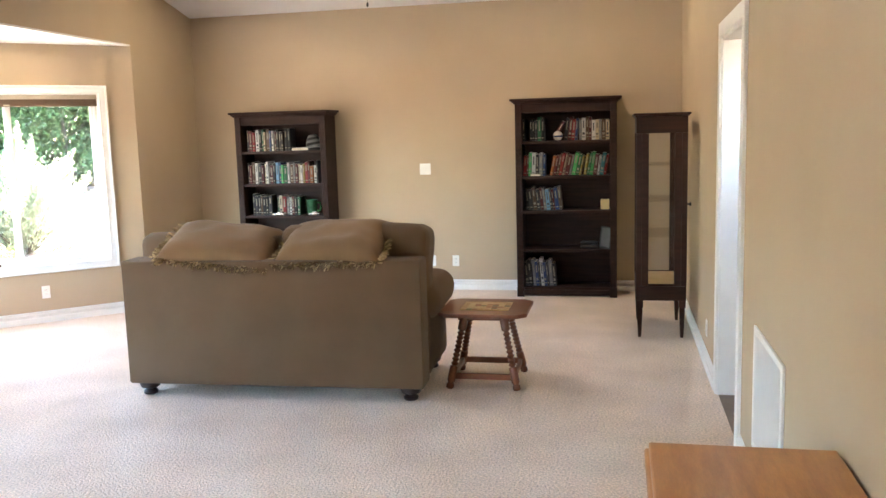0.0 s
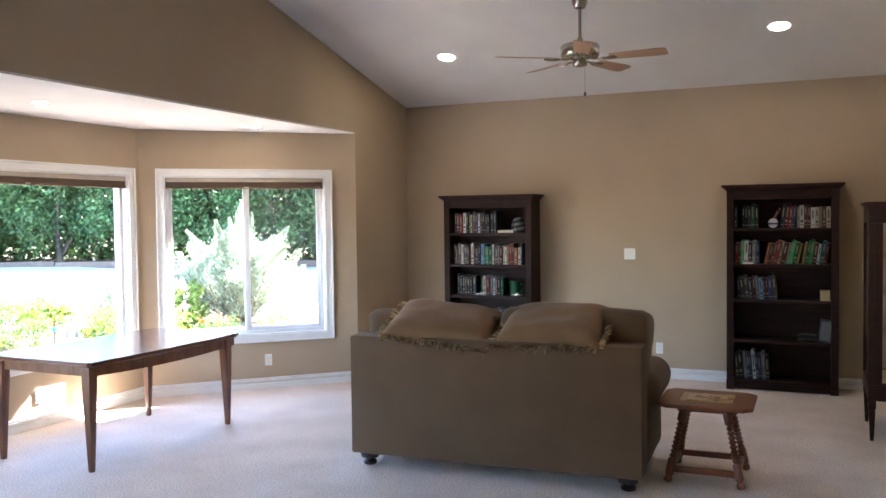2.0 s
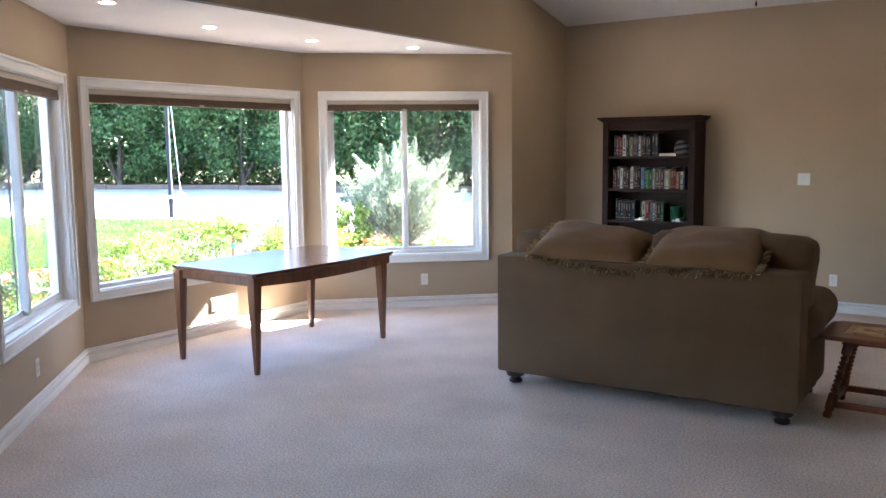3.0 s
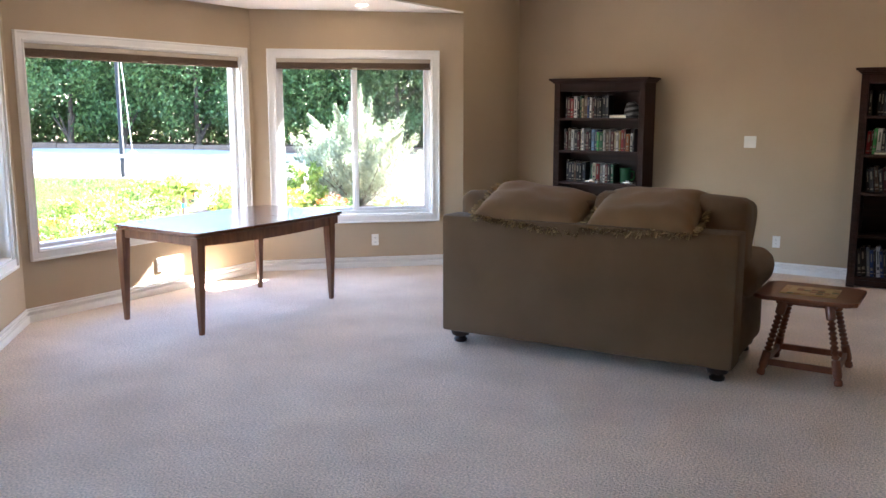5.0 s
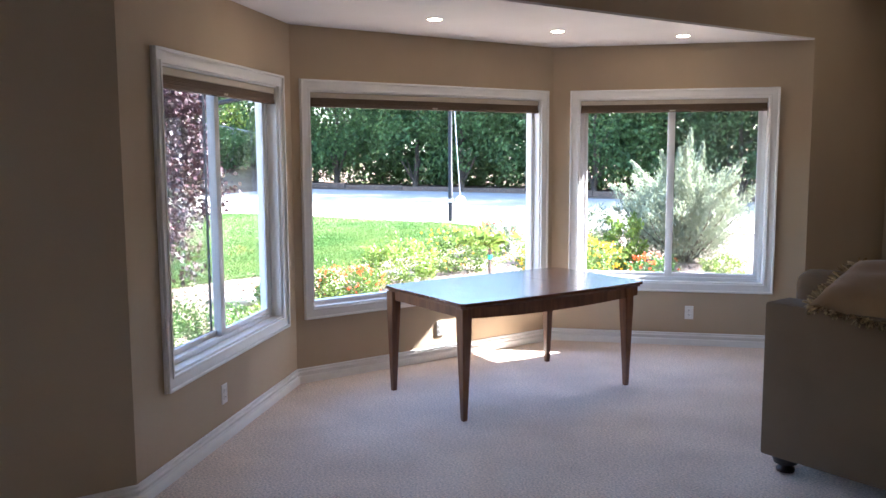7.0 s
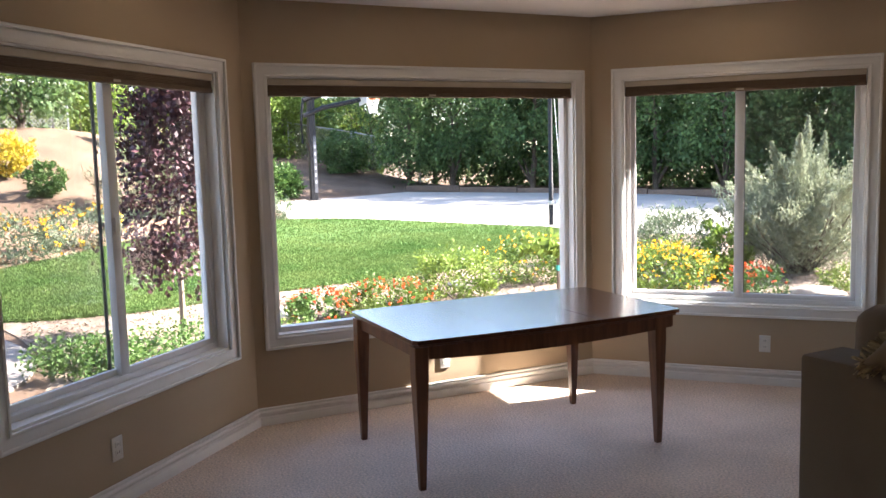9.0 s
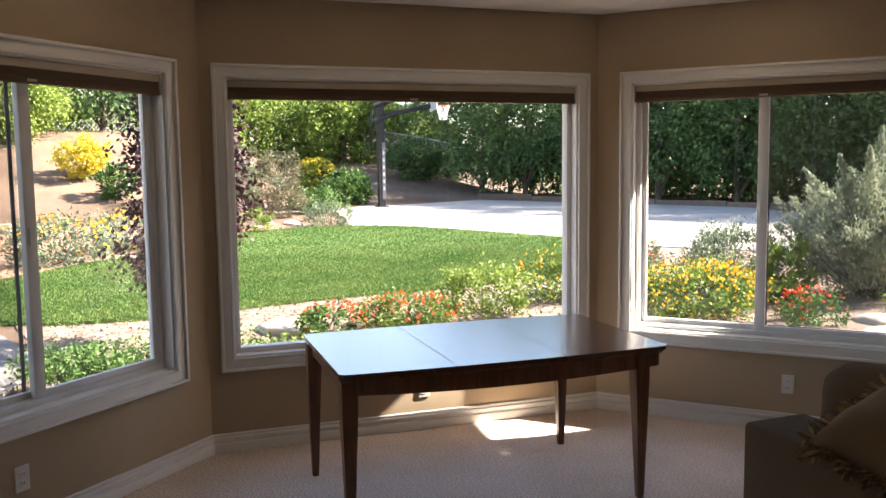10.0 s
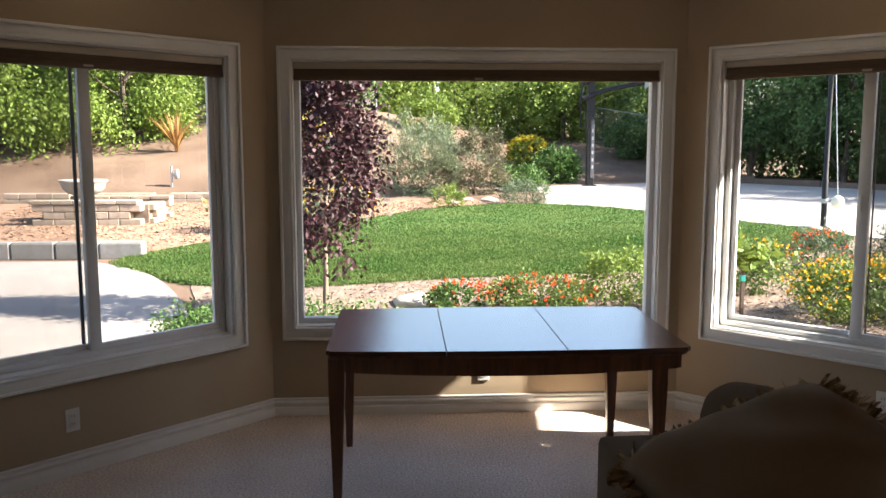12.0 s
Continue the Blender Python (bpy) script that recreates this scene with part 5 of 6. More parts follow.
def bush(name, x, y, radii, leaf, n, length, width, label, category="bush", seed=0, clumps=90, lift=None, flower=None, up=0.0, rough=0.12, stems=6, spread=0.09, group=""):
    """A rounded shrub: stems from the ground, leaves in clumps, and flowers on its outside."""
    rs = np.random.RandomState(1000 + seed)
    rg = random.Random(seed)
    b = thing(name, Matrix.Translation((x, y, ground_z(x, y))), label, category, group)
    rx, ry, rz = radii
    cz = rz * 0.92 if lift is None else lift
    cl = ellipsoid_clumps(rs, clumps, (0, 0, cz), radii, 0.55, rough)
    cl[:, 2] = np.maximum(cl[:, 2], 0.04)
    c, u, v = leaf_cloud(rs, cl, n, spread * max(radii), length, width, up, np.array([0, 0, cz * 0.6]))
    c[:, 2] = np.maximum(c[:, 2], 0.015)
    o = quads_object("foliage", c, u, v, leaf, b)
    bm = bmesh.new()
    for i in range(stems):
        q = cl[rg.randrange(len(cl))] * 0.85
        bm = tube([(rg.uniform(-0.03, 0.03), rg.uniform(-0.03, 0.03), -0.03), tuple(q * 0.5 + np.array([0, 0, 0.05])), tuple(q)], [0.014 * rz ** 0.5, 0.009 * rz ** 0.5, 0.003], 6, bm=bm)
    part("stems", bm, M_BARK, b)
    if flower:
        mat, count, size = flower
        d = unit(rs.normal(0, 1, (count, 3)) + np.array([0, 0, 0.7]))
        p = d * np.array(radii) * rs.uniform(0.85, 1.18, (count, 1)) + np.array([0, 0, cz])
        p[:, 2] = np.maximum(p[:, 2], 0.06)
        # each flower head is five petals
        p5 = np.repeat(p, 5, axis=0) + rs.normal(0, size * 0.35, (count * 5, 3))
        dd = unit(rs.normal(0, 1, (count * 5, 3)))
        ss = unit(np.cross(dd, rs.normal(0, 1, (count * 5, 3))))
        quads_object("flowers", p5, dd * size / 2, ss * size * 0.36, mat, b)
    return b


def limbs(rg, base, top, spread, count, r0):
    """Trunk and limbs of a tree as one tapered set; also gives the limb ends."""
    base, top = Vector(base), Vector(top)
    bm = bmesh.new()
    pts = [base + (top - base) * (i / 5) + Vector((rg.uniform(-1, 1), rg.uniform(-1, 1), 0)) * 0.03 * i for i in range(6)]
    pts[0] = base - Vector((0, 0, 0.1))
    bm = tube(pts, [r0 * (1.25 if i == 0 else 1 - i / 6.5) for i in range(6)], 10, bm=bm)
    ends = []
    for i in range(count):
        f = rg.uniform(0.25, 0.95)
        a = base + (top - base) * f
        ang = rg.uniform(0, 2 * math.pi)
        ln = spread * rg.uniform(0.5, 1.0) * (1.1 - 0.5 * f)
        e = a + Vector((math.cos(ang) * ln, math.sin(ang) * ln, ln * rg.uniform(0.4, 1.1)))
        mid = (a + e) / 2 + Vector((0, 0, -0.08 * ln))
        bm = tube([a, mid, e], [r0 * 0.45 * (1.1 - f * 0.6), r0 * 0.28, r0 * 0.08], 6, bm=bm)
        ends.append(e)
    return bm, ends


def tree(x, y, height, crown_lo, crown_r, leaf, n, length, label, seed, trunk_r=0.11, category="tree", group="", name="tree", bark=None, width=0.55, taper=0.5, cone=0.0):
    rs = np.random.RandomState(300 + seed)
    rg = random.Random(seed)
    t = thing(name, Matrix.Translation((x, y, ground_z(x, y))), label, category, group)
    lean = (rg.uniform(-0.2, 0.2), rg.uniform(-0.2, 0.2))
    bm, ends = limbs(rg, (0, 0, 0), (lean[0], lean[1], height * 0.85), crown_r * 0.8, 14, trunk_r)
    # forked low limbs under the crown
    for k in range(3 if trunk_r > 0.05 else 0):
        a = rg.uniform(0, 6.28)
        bm = tube([(0, 0, crown_lo * 0.25), (math.cos(a) * 0.25, math.sin(a) * 0.25, crown_lo * 0.8), (math.cos(a) * 0.6, math.sin(a) * 0.6, crown_lo * 1.6)], [trunk_r * 0.7, trunk_r * 0.5, trunk_r * 0.25], 7, bm=bm)
    part("trunk", bm, bark or M_BARK, t)
    hz = (height - crown_lo) / 2
    cl = []
    m = 75 if trunk_r > 0.05 else 150
    for i in range(m):
        f = rs.uniform(0, 1)
        z = crown_lo + f * (height - crown_lo)
        prof = math.sin(math.pi * min(1, 0.18 + f * 0.80)) ** taper
        a = rs.uniform(0, 2 * math.pi)
        r = (1 - cone * f) * crown_r * prof * (0.55 + 0.45 * rs.uniform(0, 1) ** 0.5) * (1 + 0.16 * rs.normal())
        cl.append((math.cos(a) * r, math.sin(a) * r, z + 0.1 * rs.normal()))
    cl = np.array(cl)
    c, u, v = leaf_cloud(rs, cl, n, (0.21 if trunk_r > 0.05 else 0.14) * crown_r ** 0.6, length, length * width, 0.0, np.array([0, 0, crown_lo + hz * 0.7]), droop=0.3)
    quads_object("crown", c, u, v, leaf, t)
    return t


# trees in a row behind the court
row_a, row_b = Vector((-29.0, 7.6)), Vector((-9.0, 20.0))
for i in range(10):
    f = i / 9
    p = row_a + (row_b - row_a) * f
    tree(p.x + random.Random(i).uniform(-0.4, 0.4), p.y + random.Random(i + 50).uniform(-0.4, 0.4), 6.4 + (i % 3) * 0.5, 0.72 + 0.15 * (i % 2), 1.75, L_TREE, 12000, 0.16, "dense dark green tree with forked trunks behind the court", i, group="trees along the court", trunk_r=0.10)
# the same row goes on past the house side, and a second row stands close behind
for i in range(4):
    p = row_b + Vector((2.6 * (i + 1), 1.5 * (i + 1)))
    tree(p.x, p.y, 6.8, 1.0, 1.9, L_TREE, 5000, 0.2, "dense dark green tree with forked trunks behind the court", 20 + i, group="trees along the court")
for i in range(11):
    f = i / 10
    p = row_a + (row_b - row_a) * f + Vector((-2.2, 3.4)) * 1.0
    tree(p.x, p.y, 7.6, 0.2, 2.4, L_TREE, 9000, 0.20, "tall dark green tree in the back row", 40 + i, group="back row of trees", trunk_r=0.12)


def hedge(points, height, depth, leaf, n, length, label, seed):
    """A long clipped hedge along points, with an uneven face and top."""
    rs = np.random.RandomState(seed)
    h = thing("hedge", Matrix.Identity(4), label, "hedge")
    pts = [np.array(p, dtype=float) for p in points]
    seg = np.array([np.linalg.norm(b - a) for a, b in zip(pts, pts[1:])])
    which = rs.choice(len(seg), n, p=seg / seg.sum())
    f = rs.uniform(0, 1, n)
    P0, P1 = np.array(pts)[which], np.array(pts)[which + 1]
    xy = P0 + (P1 - P0) * f[:, None]
    nrm = np.stack([-(P1 - P0)[:, 1], (P1 - P0)[:, 0]], 1)
    nrm /= np.linalg.norm(nrm, axis=1, keepdims=True)
    s = xy @ np.array([0.31, 0.95])
    bulge = np.array([noise.noise(Vector((a * 0.9, 3.1, 0))) for a in s])
    z01 = rs.uniform(0, 1, n) ** 0.85
    wave = np.array([noise.noise(Vector((a * 1.3, b * 4.0, 7.0))) for a, b in zip(s, z01)])
    face = np.where(rs.uniform(0, 1, n) < 0.78, 1.0, rs.uniform(-1, 1, n))
    off = depth / 2 * face + 0.35 * wave * (face > 0.99) + rs.normal(0, 0.09, n)
    xy = xy + nrm * off[:, None]
    gz = np.array([ground_z(a, b) for a, b in xy])
    z = gz - 0.1 + z01 * (height + 0.35 * bulge) + rs.normal(0, 0.05, n)
    c = np.stack([xy[:, 0], xy[:, 1], z], 1)
    d = unit(rs.normal(0, 1, (n, 3)))
    sd = unit(np.cross(d, rs.normal(0, 1, (n, 3))))
    ln = length * rs.uniform(0.6, 1.3, (n, 1))
    quads_object("foliage", c, d * ln / 2, sd * ln * 0.28, leaf, h)
    # dense twiggy core
    bm = bmesh.new()
    for a, b in zip(pts, pts[1:]):
        k = max(2, int(np.linalg.norm(b - a) / 1.0))
        for i in range(k):
            q = a + (b - a) * (i + 0.5) / k
            zz = ground_z(q[0], q[1])
            bm = tube([(q[0], q[1], zz - 0.1), (q[0] + 0.1, q[1], zz + height * 0.5), (q[0] - 0.1, q[1] + 0.1, zz + height * 0.9)], [0.06, 0.04, 0.015], 6, bm=bm)
    part("stems", bm, M_BARK, h)


hedge([(2.0, 27.0), (-9.0, 24.0), (-20.0, 17.6), (-25.5, 14.6), (-30.5, 12.2)], 5.2, 2.0, L_TREE, 48000, 0.26, "dark green hedge behind the rows of trees", 19)
hedge([(-35.0, 9.0), (-36.5, 4.0), (-35.5, -2.0), (-32.5, -7.0), (-30.5, -13.0), (-29.5, -24.0)][::-1], 3.0, 1.6, L_HEDGE, 190000, 0.145, "tall bright green hedge along the top of the bank", 9)

# loose trees on the bank to the south
tree(-23.8, -12.7, 4.6, 0.15, 1.9, L_HEDGE, 24000, 0.14, "broad bright green tree on the earth bank", 71, group="bank trees")
tree(-22.8, -16.2, 5.0, 0.15, 2.5, L_HEDGE, 26000, 0.15, "broad bright green tree on the earth bank", 72, group="bank trees")
tree(-26.3, -9.4, 4.2, 0.2, 1.6, L_HEDGE, 20000, 0.13, "broad bright green tree on the earth bank", 73, group="bank trees")
tree(-28.6, -6.6, 4.2, 0.5, 1.6, L_TREE, 7000, 0.22, "dark green tree against the hedge", 74, group="bank trees")

tree(-36.0, 3.6, 3.8, 0.1, 1.7, L_HEDGE, 9000, 0.18, "bright green tree standing in the hedge", 76, group="bank trees")

for i, (x, y) in enumerate(((-34.6, 8.3), (-32.6, 10.6))):
    tree(x, y, 6.2, 0.3, 1.9, L_TREE, 15000, 0.14, "dark green tree behind the hoop", 90 + i, group="bank trees")

# purple-leaved young tree by the window
tree(-4.86, -5.08, 3.35, 0.60, 0.60, L_PURPLE, 15000, 0.062, "young purple-leaved plum tree with a slim pale trunk", 80, trunk_r=0.028, bark=M_PALEBARK, name="plum_tree", width=0.6, taper=0.75, cone=0.5)

# shrubs and flowers, from the house outwards


def feather_shrub(x, y, h, r, label, seed):
    """An upright shrub of many feathery plumes."""
    rs = np.random.RandomState(seed)
    b = thing("silver_shrub", Matrix.Translation((x, y, ground_z(x, y))), label, "shrub")
    C, U, V = [], [], []
    bm = bmesh.new()
    for i in range(58):
        a = rs.uniform(0, 2 * math.pi)
        tip_r = r * rs.uniform(0.05, 1.0)
        tip_z = h * (0.82 - 0.26 * (tip_r / r) ** 1.5) * rs.uniform(0.60, 1.0)
        tip = np.array([math.cos(a) * tip_r, math.sin(a) * tip_r, tip_z])
        root = np.array([math.cos(a) * 0.08, math.sin(a) * 0.08, 0.0])
        midp = root * 0.4 + tip * 0.6 + np.array([math.cos(a), math.sin(a), 0]) * 0.12 * tip_r
        bm = tube([tuple(root), tuple(midp), tuple(tip)], [0.016, 0.008, 0.002], 5, bm=bm)
        n = 420
        f = rs.uniform(0.12, 1.0, n) ** 0.8
        p = ((1 - f) ** 2)[:, None] * root + (2 * f * (1 - f))[:, None] * midp + (f ** 2)[:, None] * tip
        w = 0.17 * (1.06 - f)[:, None] + 0.012
        p = p + rs.normal(0, 1, (n, 3)) * w * np.array([1, 1, 0.8])
        ax = unit((tip - midp)[None, :] + rs.normal(0, 0.30, (n, 3)))
        sd = unit(np.cross(ax, rs.normal(0, 1, (n, 3))))
        C.append(p)
        U.append(ax * rs.uniform(0.018, 0.042, (n, 1)))
        V.append(sd * 0.008)
    # the leading plumes, tapering to points
    for a, tip_r, tip_z in ((0.3, 0.05, 1.0), (2.4, 0.62, 0.86), (-0.9, 0.60, 0.88), (0.9, 0.72, 0.78), (3.6, 0.70, 0.76), (4.6, 0.42, 0.84), (1.7, 0.40, 0.90), (-0.2, 0.95, 0.64), (2.9, 0.98, 0.62)):
        tip = np.array([math.cos(a) * tip_r * r, math.sin(a) * tip_r * r, tip_z * h])
        root = np.array([math.cos(a) * 0.2 * tip_r * r, math.sin(a) * 0.2 * tip_r * r, 0.35 * h])
        n = 1500
        f = rs.uniform(0.0, 1.0, n)
        p = root + f[:, None] * (tip - root) + rs.normal(0, 1, (n, 3)) * (0.115 * (1.0 - f)[:, None] + 0.008) * np.array([1, 1, 0.6])
        ax = unit(unit((tip - root)[None, :]) + rs.normal(0, 0.35, (n, 3)))
        C.append(p)
        U.append(ax * rs.uniform(0.018, 0.040, (n, 1)))
        V.append(unit(np.cross(ax, rs.normal(0, 1, (n, 3)))) * 0.008)
    # the dense body under the plumes
    n = 15000
    cl = ellipsoid_clumps(rs, 150, (0, 0, h * 0.36), (r * 0.68, r * 0.68, h * 0.31), 0.5, 0.16)
    p = cl[rs.randint(0, len(cl), n)] + rs.normal(0, 0.085, (n, 3))
    ax = unit(unit(p - np.array([0, 0, -0.2])) + rs.normal(0, 0.45, (n, 3)))
    sd = unit(np.cross(ax, rs.normal(0, 1, (n, 3))))
    C.append(p)
    U.append(ax * rs.uniform(0.018, 0.042, (n, 1)))
    V.append(sd * 0.008)
    c = np.concatenate(C)
    c[:, 2] = np.maximum(c[:, 2], 0.02)
    quads_object("foliage", c, np.concatenate(U), np.concatenate(V), L_SILVER, b)
    part("stems", bm, M_BARK, b)


feather_shrub(-4.60, 2.90, 2.08, 1.22, "large feathery silver-green shrub in the mulch bed", 5)
bush("flower_bush", -4.95, -2.95, (0.34, 0.58, 0.19), L_MEADOW, 4116, 0.046, 0.018, "low green bush covered with scarlet flowers", "flowering bush", 1, 110, flower=(P_RED, 120, 0.027))
bush("flower_bush", -4.85, -3.75, (0.25, 0.30, 0.18), L_SHRUB, 1470, 0.046, 0.023, "low green bush with a few scarlet flowers", "flowering bush", 2, 60, flower=(P_RED, 49, 0.029))
bush("green_bush", -5.25, -1.95, (0.36, 0.55, 0.30), L_LIME, 3821, 0.051, 0.022, "low light green bush in the bed", "bush", 3, 90)
bush("flower_bush", -5.9, -0.55, (0.45, 0.70, 0.33), L_MEADOW, 4410, 0.051, 0.022, "light green bush dotted with yellow flowers", "flowering bush", 4, 110, flower=(P_GOLD, 95, 0.028))
bush("flower_bush", -4.45, 0.25, (0.60, 0.80, 0.30), L_MEADOW, 8232, 0.046, 0.022, "broad low bush covered with golden yellow flowers", "flowering bush", 5, 150, flower=(P_GOLD, 418, 0.026))
bush("grey_bush", -5.75, 1.75, (0.62, 0.75, 0.42), L_GREY, 7643, 0.072, 0.015, "grey-green bush with narrow spiky leaves", "bush", 6, 130, up=0.8)
bush("flower_bush", -6.9, 1.0, (0.35, 0.42, 0.30), L_GREY, 2940, 0.051, 0.020, "small grey-green bush with red flowers", "flowering bush", 7, 70, flower=(P_RED, 76, 0.030))
bush("lime_bush", -4.65, 1.62, (0.30, 0.36, 0.40), L_LIME, 2499, 0.084, 0.033, "bright lime-green leafy plant", "plant", 8, 60, up=0.5)
bush("flower_bush", -3.55, 0.95, (0.34, 0.38, 0.20), L_SHRUB, 1910, 0.042, 0.020, "low green plant with red flowers", "flowering bush", 9, 60, flower=(P_RED, 49, 0.030))
bush("green_bush", -3.3, 2.2, (0.30, 0.34, 0.16), L_LIME, 1470, 0.042, 0.019, "low creeping green plant in the bark", "plant", 10, 50)
bush("green_bush", -3.9, -5.2, (0.55, 0.75, 0.14), L_SHRUB, 3821, 0.042, 0.023, "low dark green ground cover by the path", "ground cover", 11, 110)
bush("green_bush", -3.9, -6.0, (0.42, 0.45, 0.16), L_SHRUB, 2499, 0.042, 0.023, "low dark green ground cover by the path", "ground cover", 12, 80)
bush("green_bush", -3.8, -4.2, (0.40, 0.60, 0.10), L_LIME, 1910, 0.042, 0.022, "low yellow-green ground cover", "ground cover", 13, 70)
bush("flower_bush", -12.0, -6.7, (0.85, 1.0, 0.40), L_GREY, 2800, 0.09, 0.035, "wide grey-green bush with some yellow flowers beyond the lawn", "flowering bush", 14, 120, flower=(P_GOLD, 70, 0.05))
bush("yellow_bush", -16.0, -3.1, (0.30, 0.42, 0.30), L_LIME, 1300, 0.09, 0.02, "small yellow-green bush beyond the lawn", "bush", 15, 60, up=0.6)
bush("grey_bush", -17.3, -1.1, (0.5, 0.72, 0.30), L_GREY, 2200, 0.10, 0.018, "low grey-green bush at the edge of the court", "bush", 16, 80, up=0.8)
bush("silver_bush", -20.2, -3.6, (1.0, 1.25, 1.08), L_SAGE, 13000, 0.13, 0.022, "tall airy silver-green shrub beyond the lawn", "shrub", 17, 130, up=0.9, rough=0.18)
bush("bronze_bush", -20.4, -2.1, (0.75, 0.95, 0.98), L_BROWN, 11000, 0.09, 0.026, "bronze-leaved shrub beyond the lawn", "shrub", 18, 110, up=0.5, rough=0.16)
bush("green_bush", -21.8, -0.6, (0.6, 0.85, 0.40), L_SHRUB, 2400, 0.10, 0.05, "low dark green bush by the bank", "bush", 19, 80)
bush("green_bush", -25.4, 1.25, (0.75, 0.85, 0.62), L_SHRUB, 5200, 0.12, 0.06, "rounded glossy green bush by the hoop", "bush", 20, 130)
bush("yellow_bush", -28.6, 0.75, (0.65, 0.75, 0.62), L_HEDGE, 3600, 0.12, 0.06, "rounded green bush with a yellow top", "bush", 21, 110, flower=(L_YELLOW, 260, 0.10))
bush("green_bush", -31.3, 5.55, (1.05, 1.12, 0.92), L_TREE, 6500, 0.14, 0.07, "large dark green round bush on the bank", "bush", 22, 150)
bush("green_bush", -27.5, -3.0, (0.9, 1.0, 0.9), L_HEDGE, 4200, 0.13, 0.07, "rounded green bush on the bank", "bush", 23, 110)
bush("yellow_bush", -22.4, -7.0, (0.62, 0.70, 0.60), L_YELLOW, 3400, 0.12, 0.05, "bright yellow bush on the earth bank", "bush", 24, 100)
bush("green_bush", -20.8, -6.1, (0.45, 0.52, 0.46), L_SHRUB, 2400, 0.11, 0.05, "round dark green bush on the earth bank", "bush", 25, 90)
bush("flower_bush", -13.6, -5.6, (0.7, 0.8, 0.40), L_GREY, 2400, 0.09, 0.03, "grey-green bush beyond the lawn", "bush", 26, 90, flower=(P_GOLD, 70, 0.06))


def sword_plant(x, y, n, h, label, seed):
    rs = np.random.RandomState(seed)
    t = thing("sword_plant", Matrix.Translation((x, y, ground_z(x, y))), label, "plant")
    vs, fs = [], []
    for i in range(n):
        a, lean, ln = rs.uniform(0, 6.28), rs.uniform(0.1, 0.8), h * rs.uniform(0.6, 1.05)
        side = Vector((-math.sin(a), math.cos(a), 0))
        k = len(vs)
        for j in range(6):
            f = j / 5
            p = Vector((math.cos(a) * lean * ln * f ** 1.4, math.sin(a) * lean * ln * f ** 1.4, ln * (f - 0.28 * lean * f * f)))
            w = 0.035 * (1 - f ** 2) + 0.002
            vs += [p - side * w, p + side * w]
            if j:
                fs.append((k + 2 * j - 2, k + 2 * j - 1, k + 2 * j + 1, k + 2 * j))
    o = new("blades", mesh_from("blades", vs, fs, L_STRAW))
    o.parent = t


sword_plant(-22.3, -10.75, 46, 1.35, "bronze sword-leaved plant on the earth bank", 6)


def young_plant(x, y):
    """A stake with a leafy top."""
    t = thing("staked_plant", Matrix.Translation((x, y, ground_z(x, y))), "young lime-green plant tied to a wooden stake", "plant")
    part("stake", box(-0.018, 0.018, -0.018, 0.018, -0.1, 0.50, bevel=0.003), M_TIMBER, t)
    rs = np.random.RandomState(12)
    cl = ellipsoid_clumps(rs, 26, (0, 0, 0.62), (0.30, 0.42, 0.10), 0.3, 0.2)
    c, u, v = leaf_cloud(rs, cl, 260, 0.05, 0.13, 0.05, 0.2, np.array([0, 0, 0.5]))
    quads_object("foliage", c, u, v, L_LIME, t)
    part("tape", box(-0.022, 0.022, -0.022, 0.022, 0.36, 0.42), M_TEAL, t, "teal plant tape")


young_plant(-4.55, -0.98)


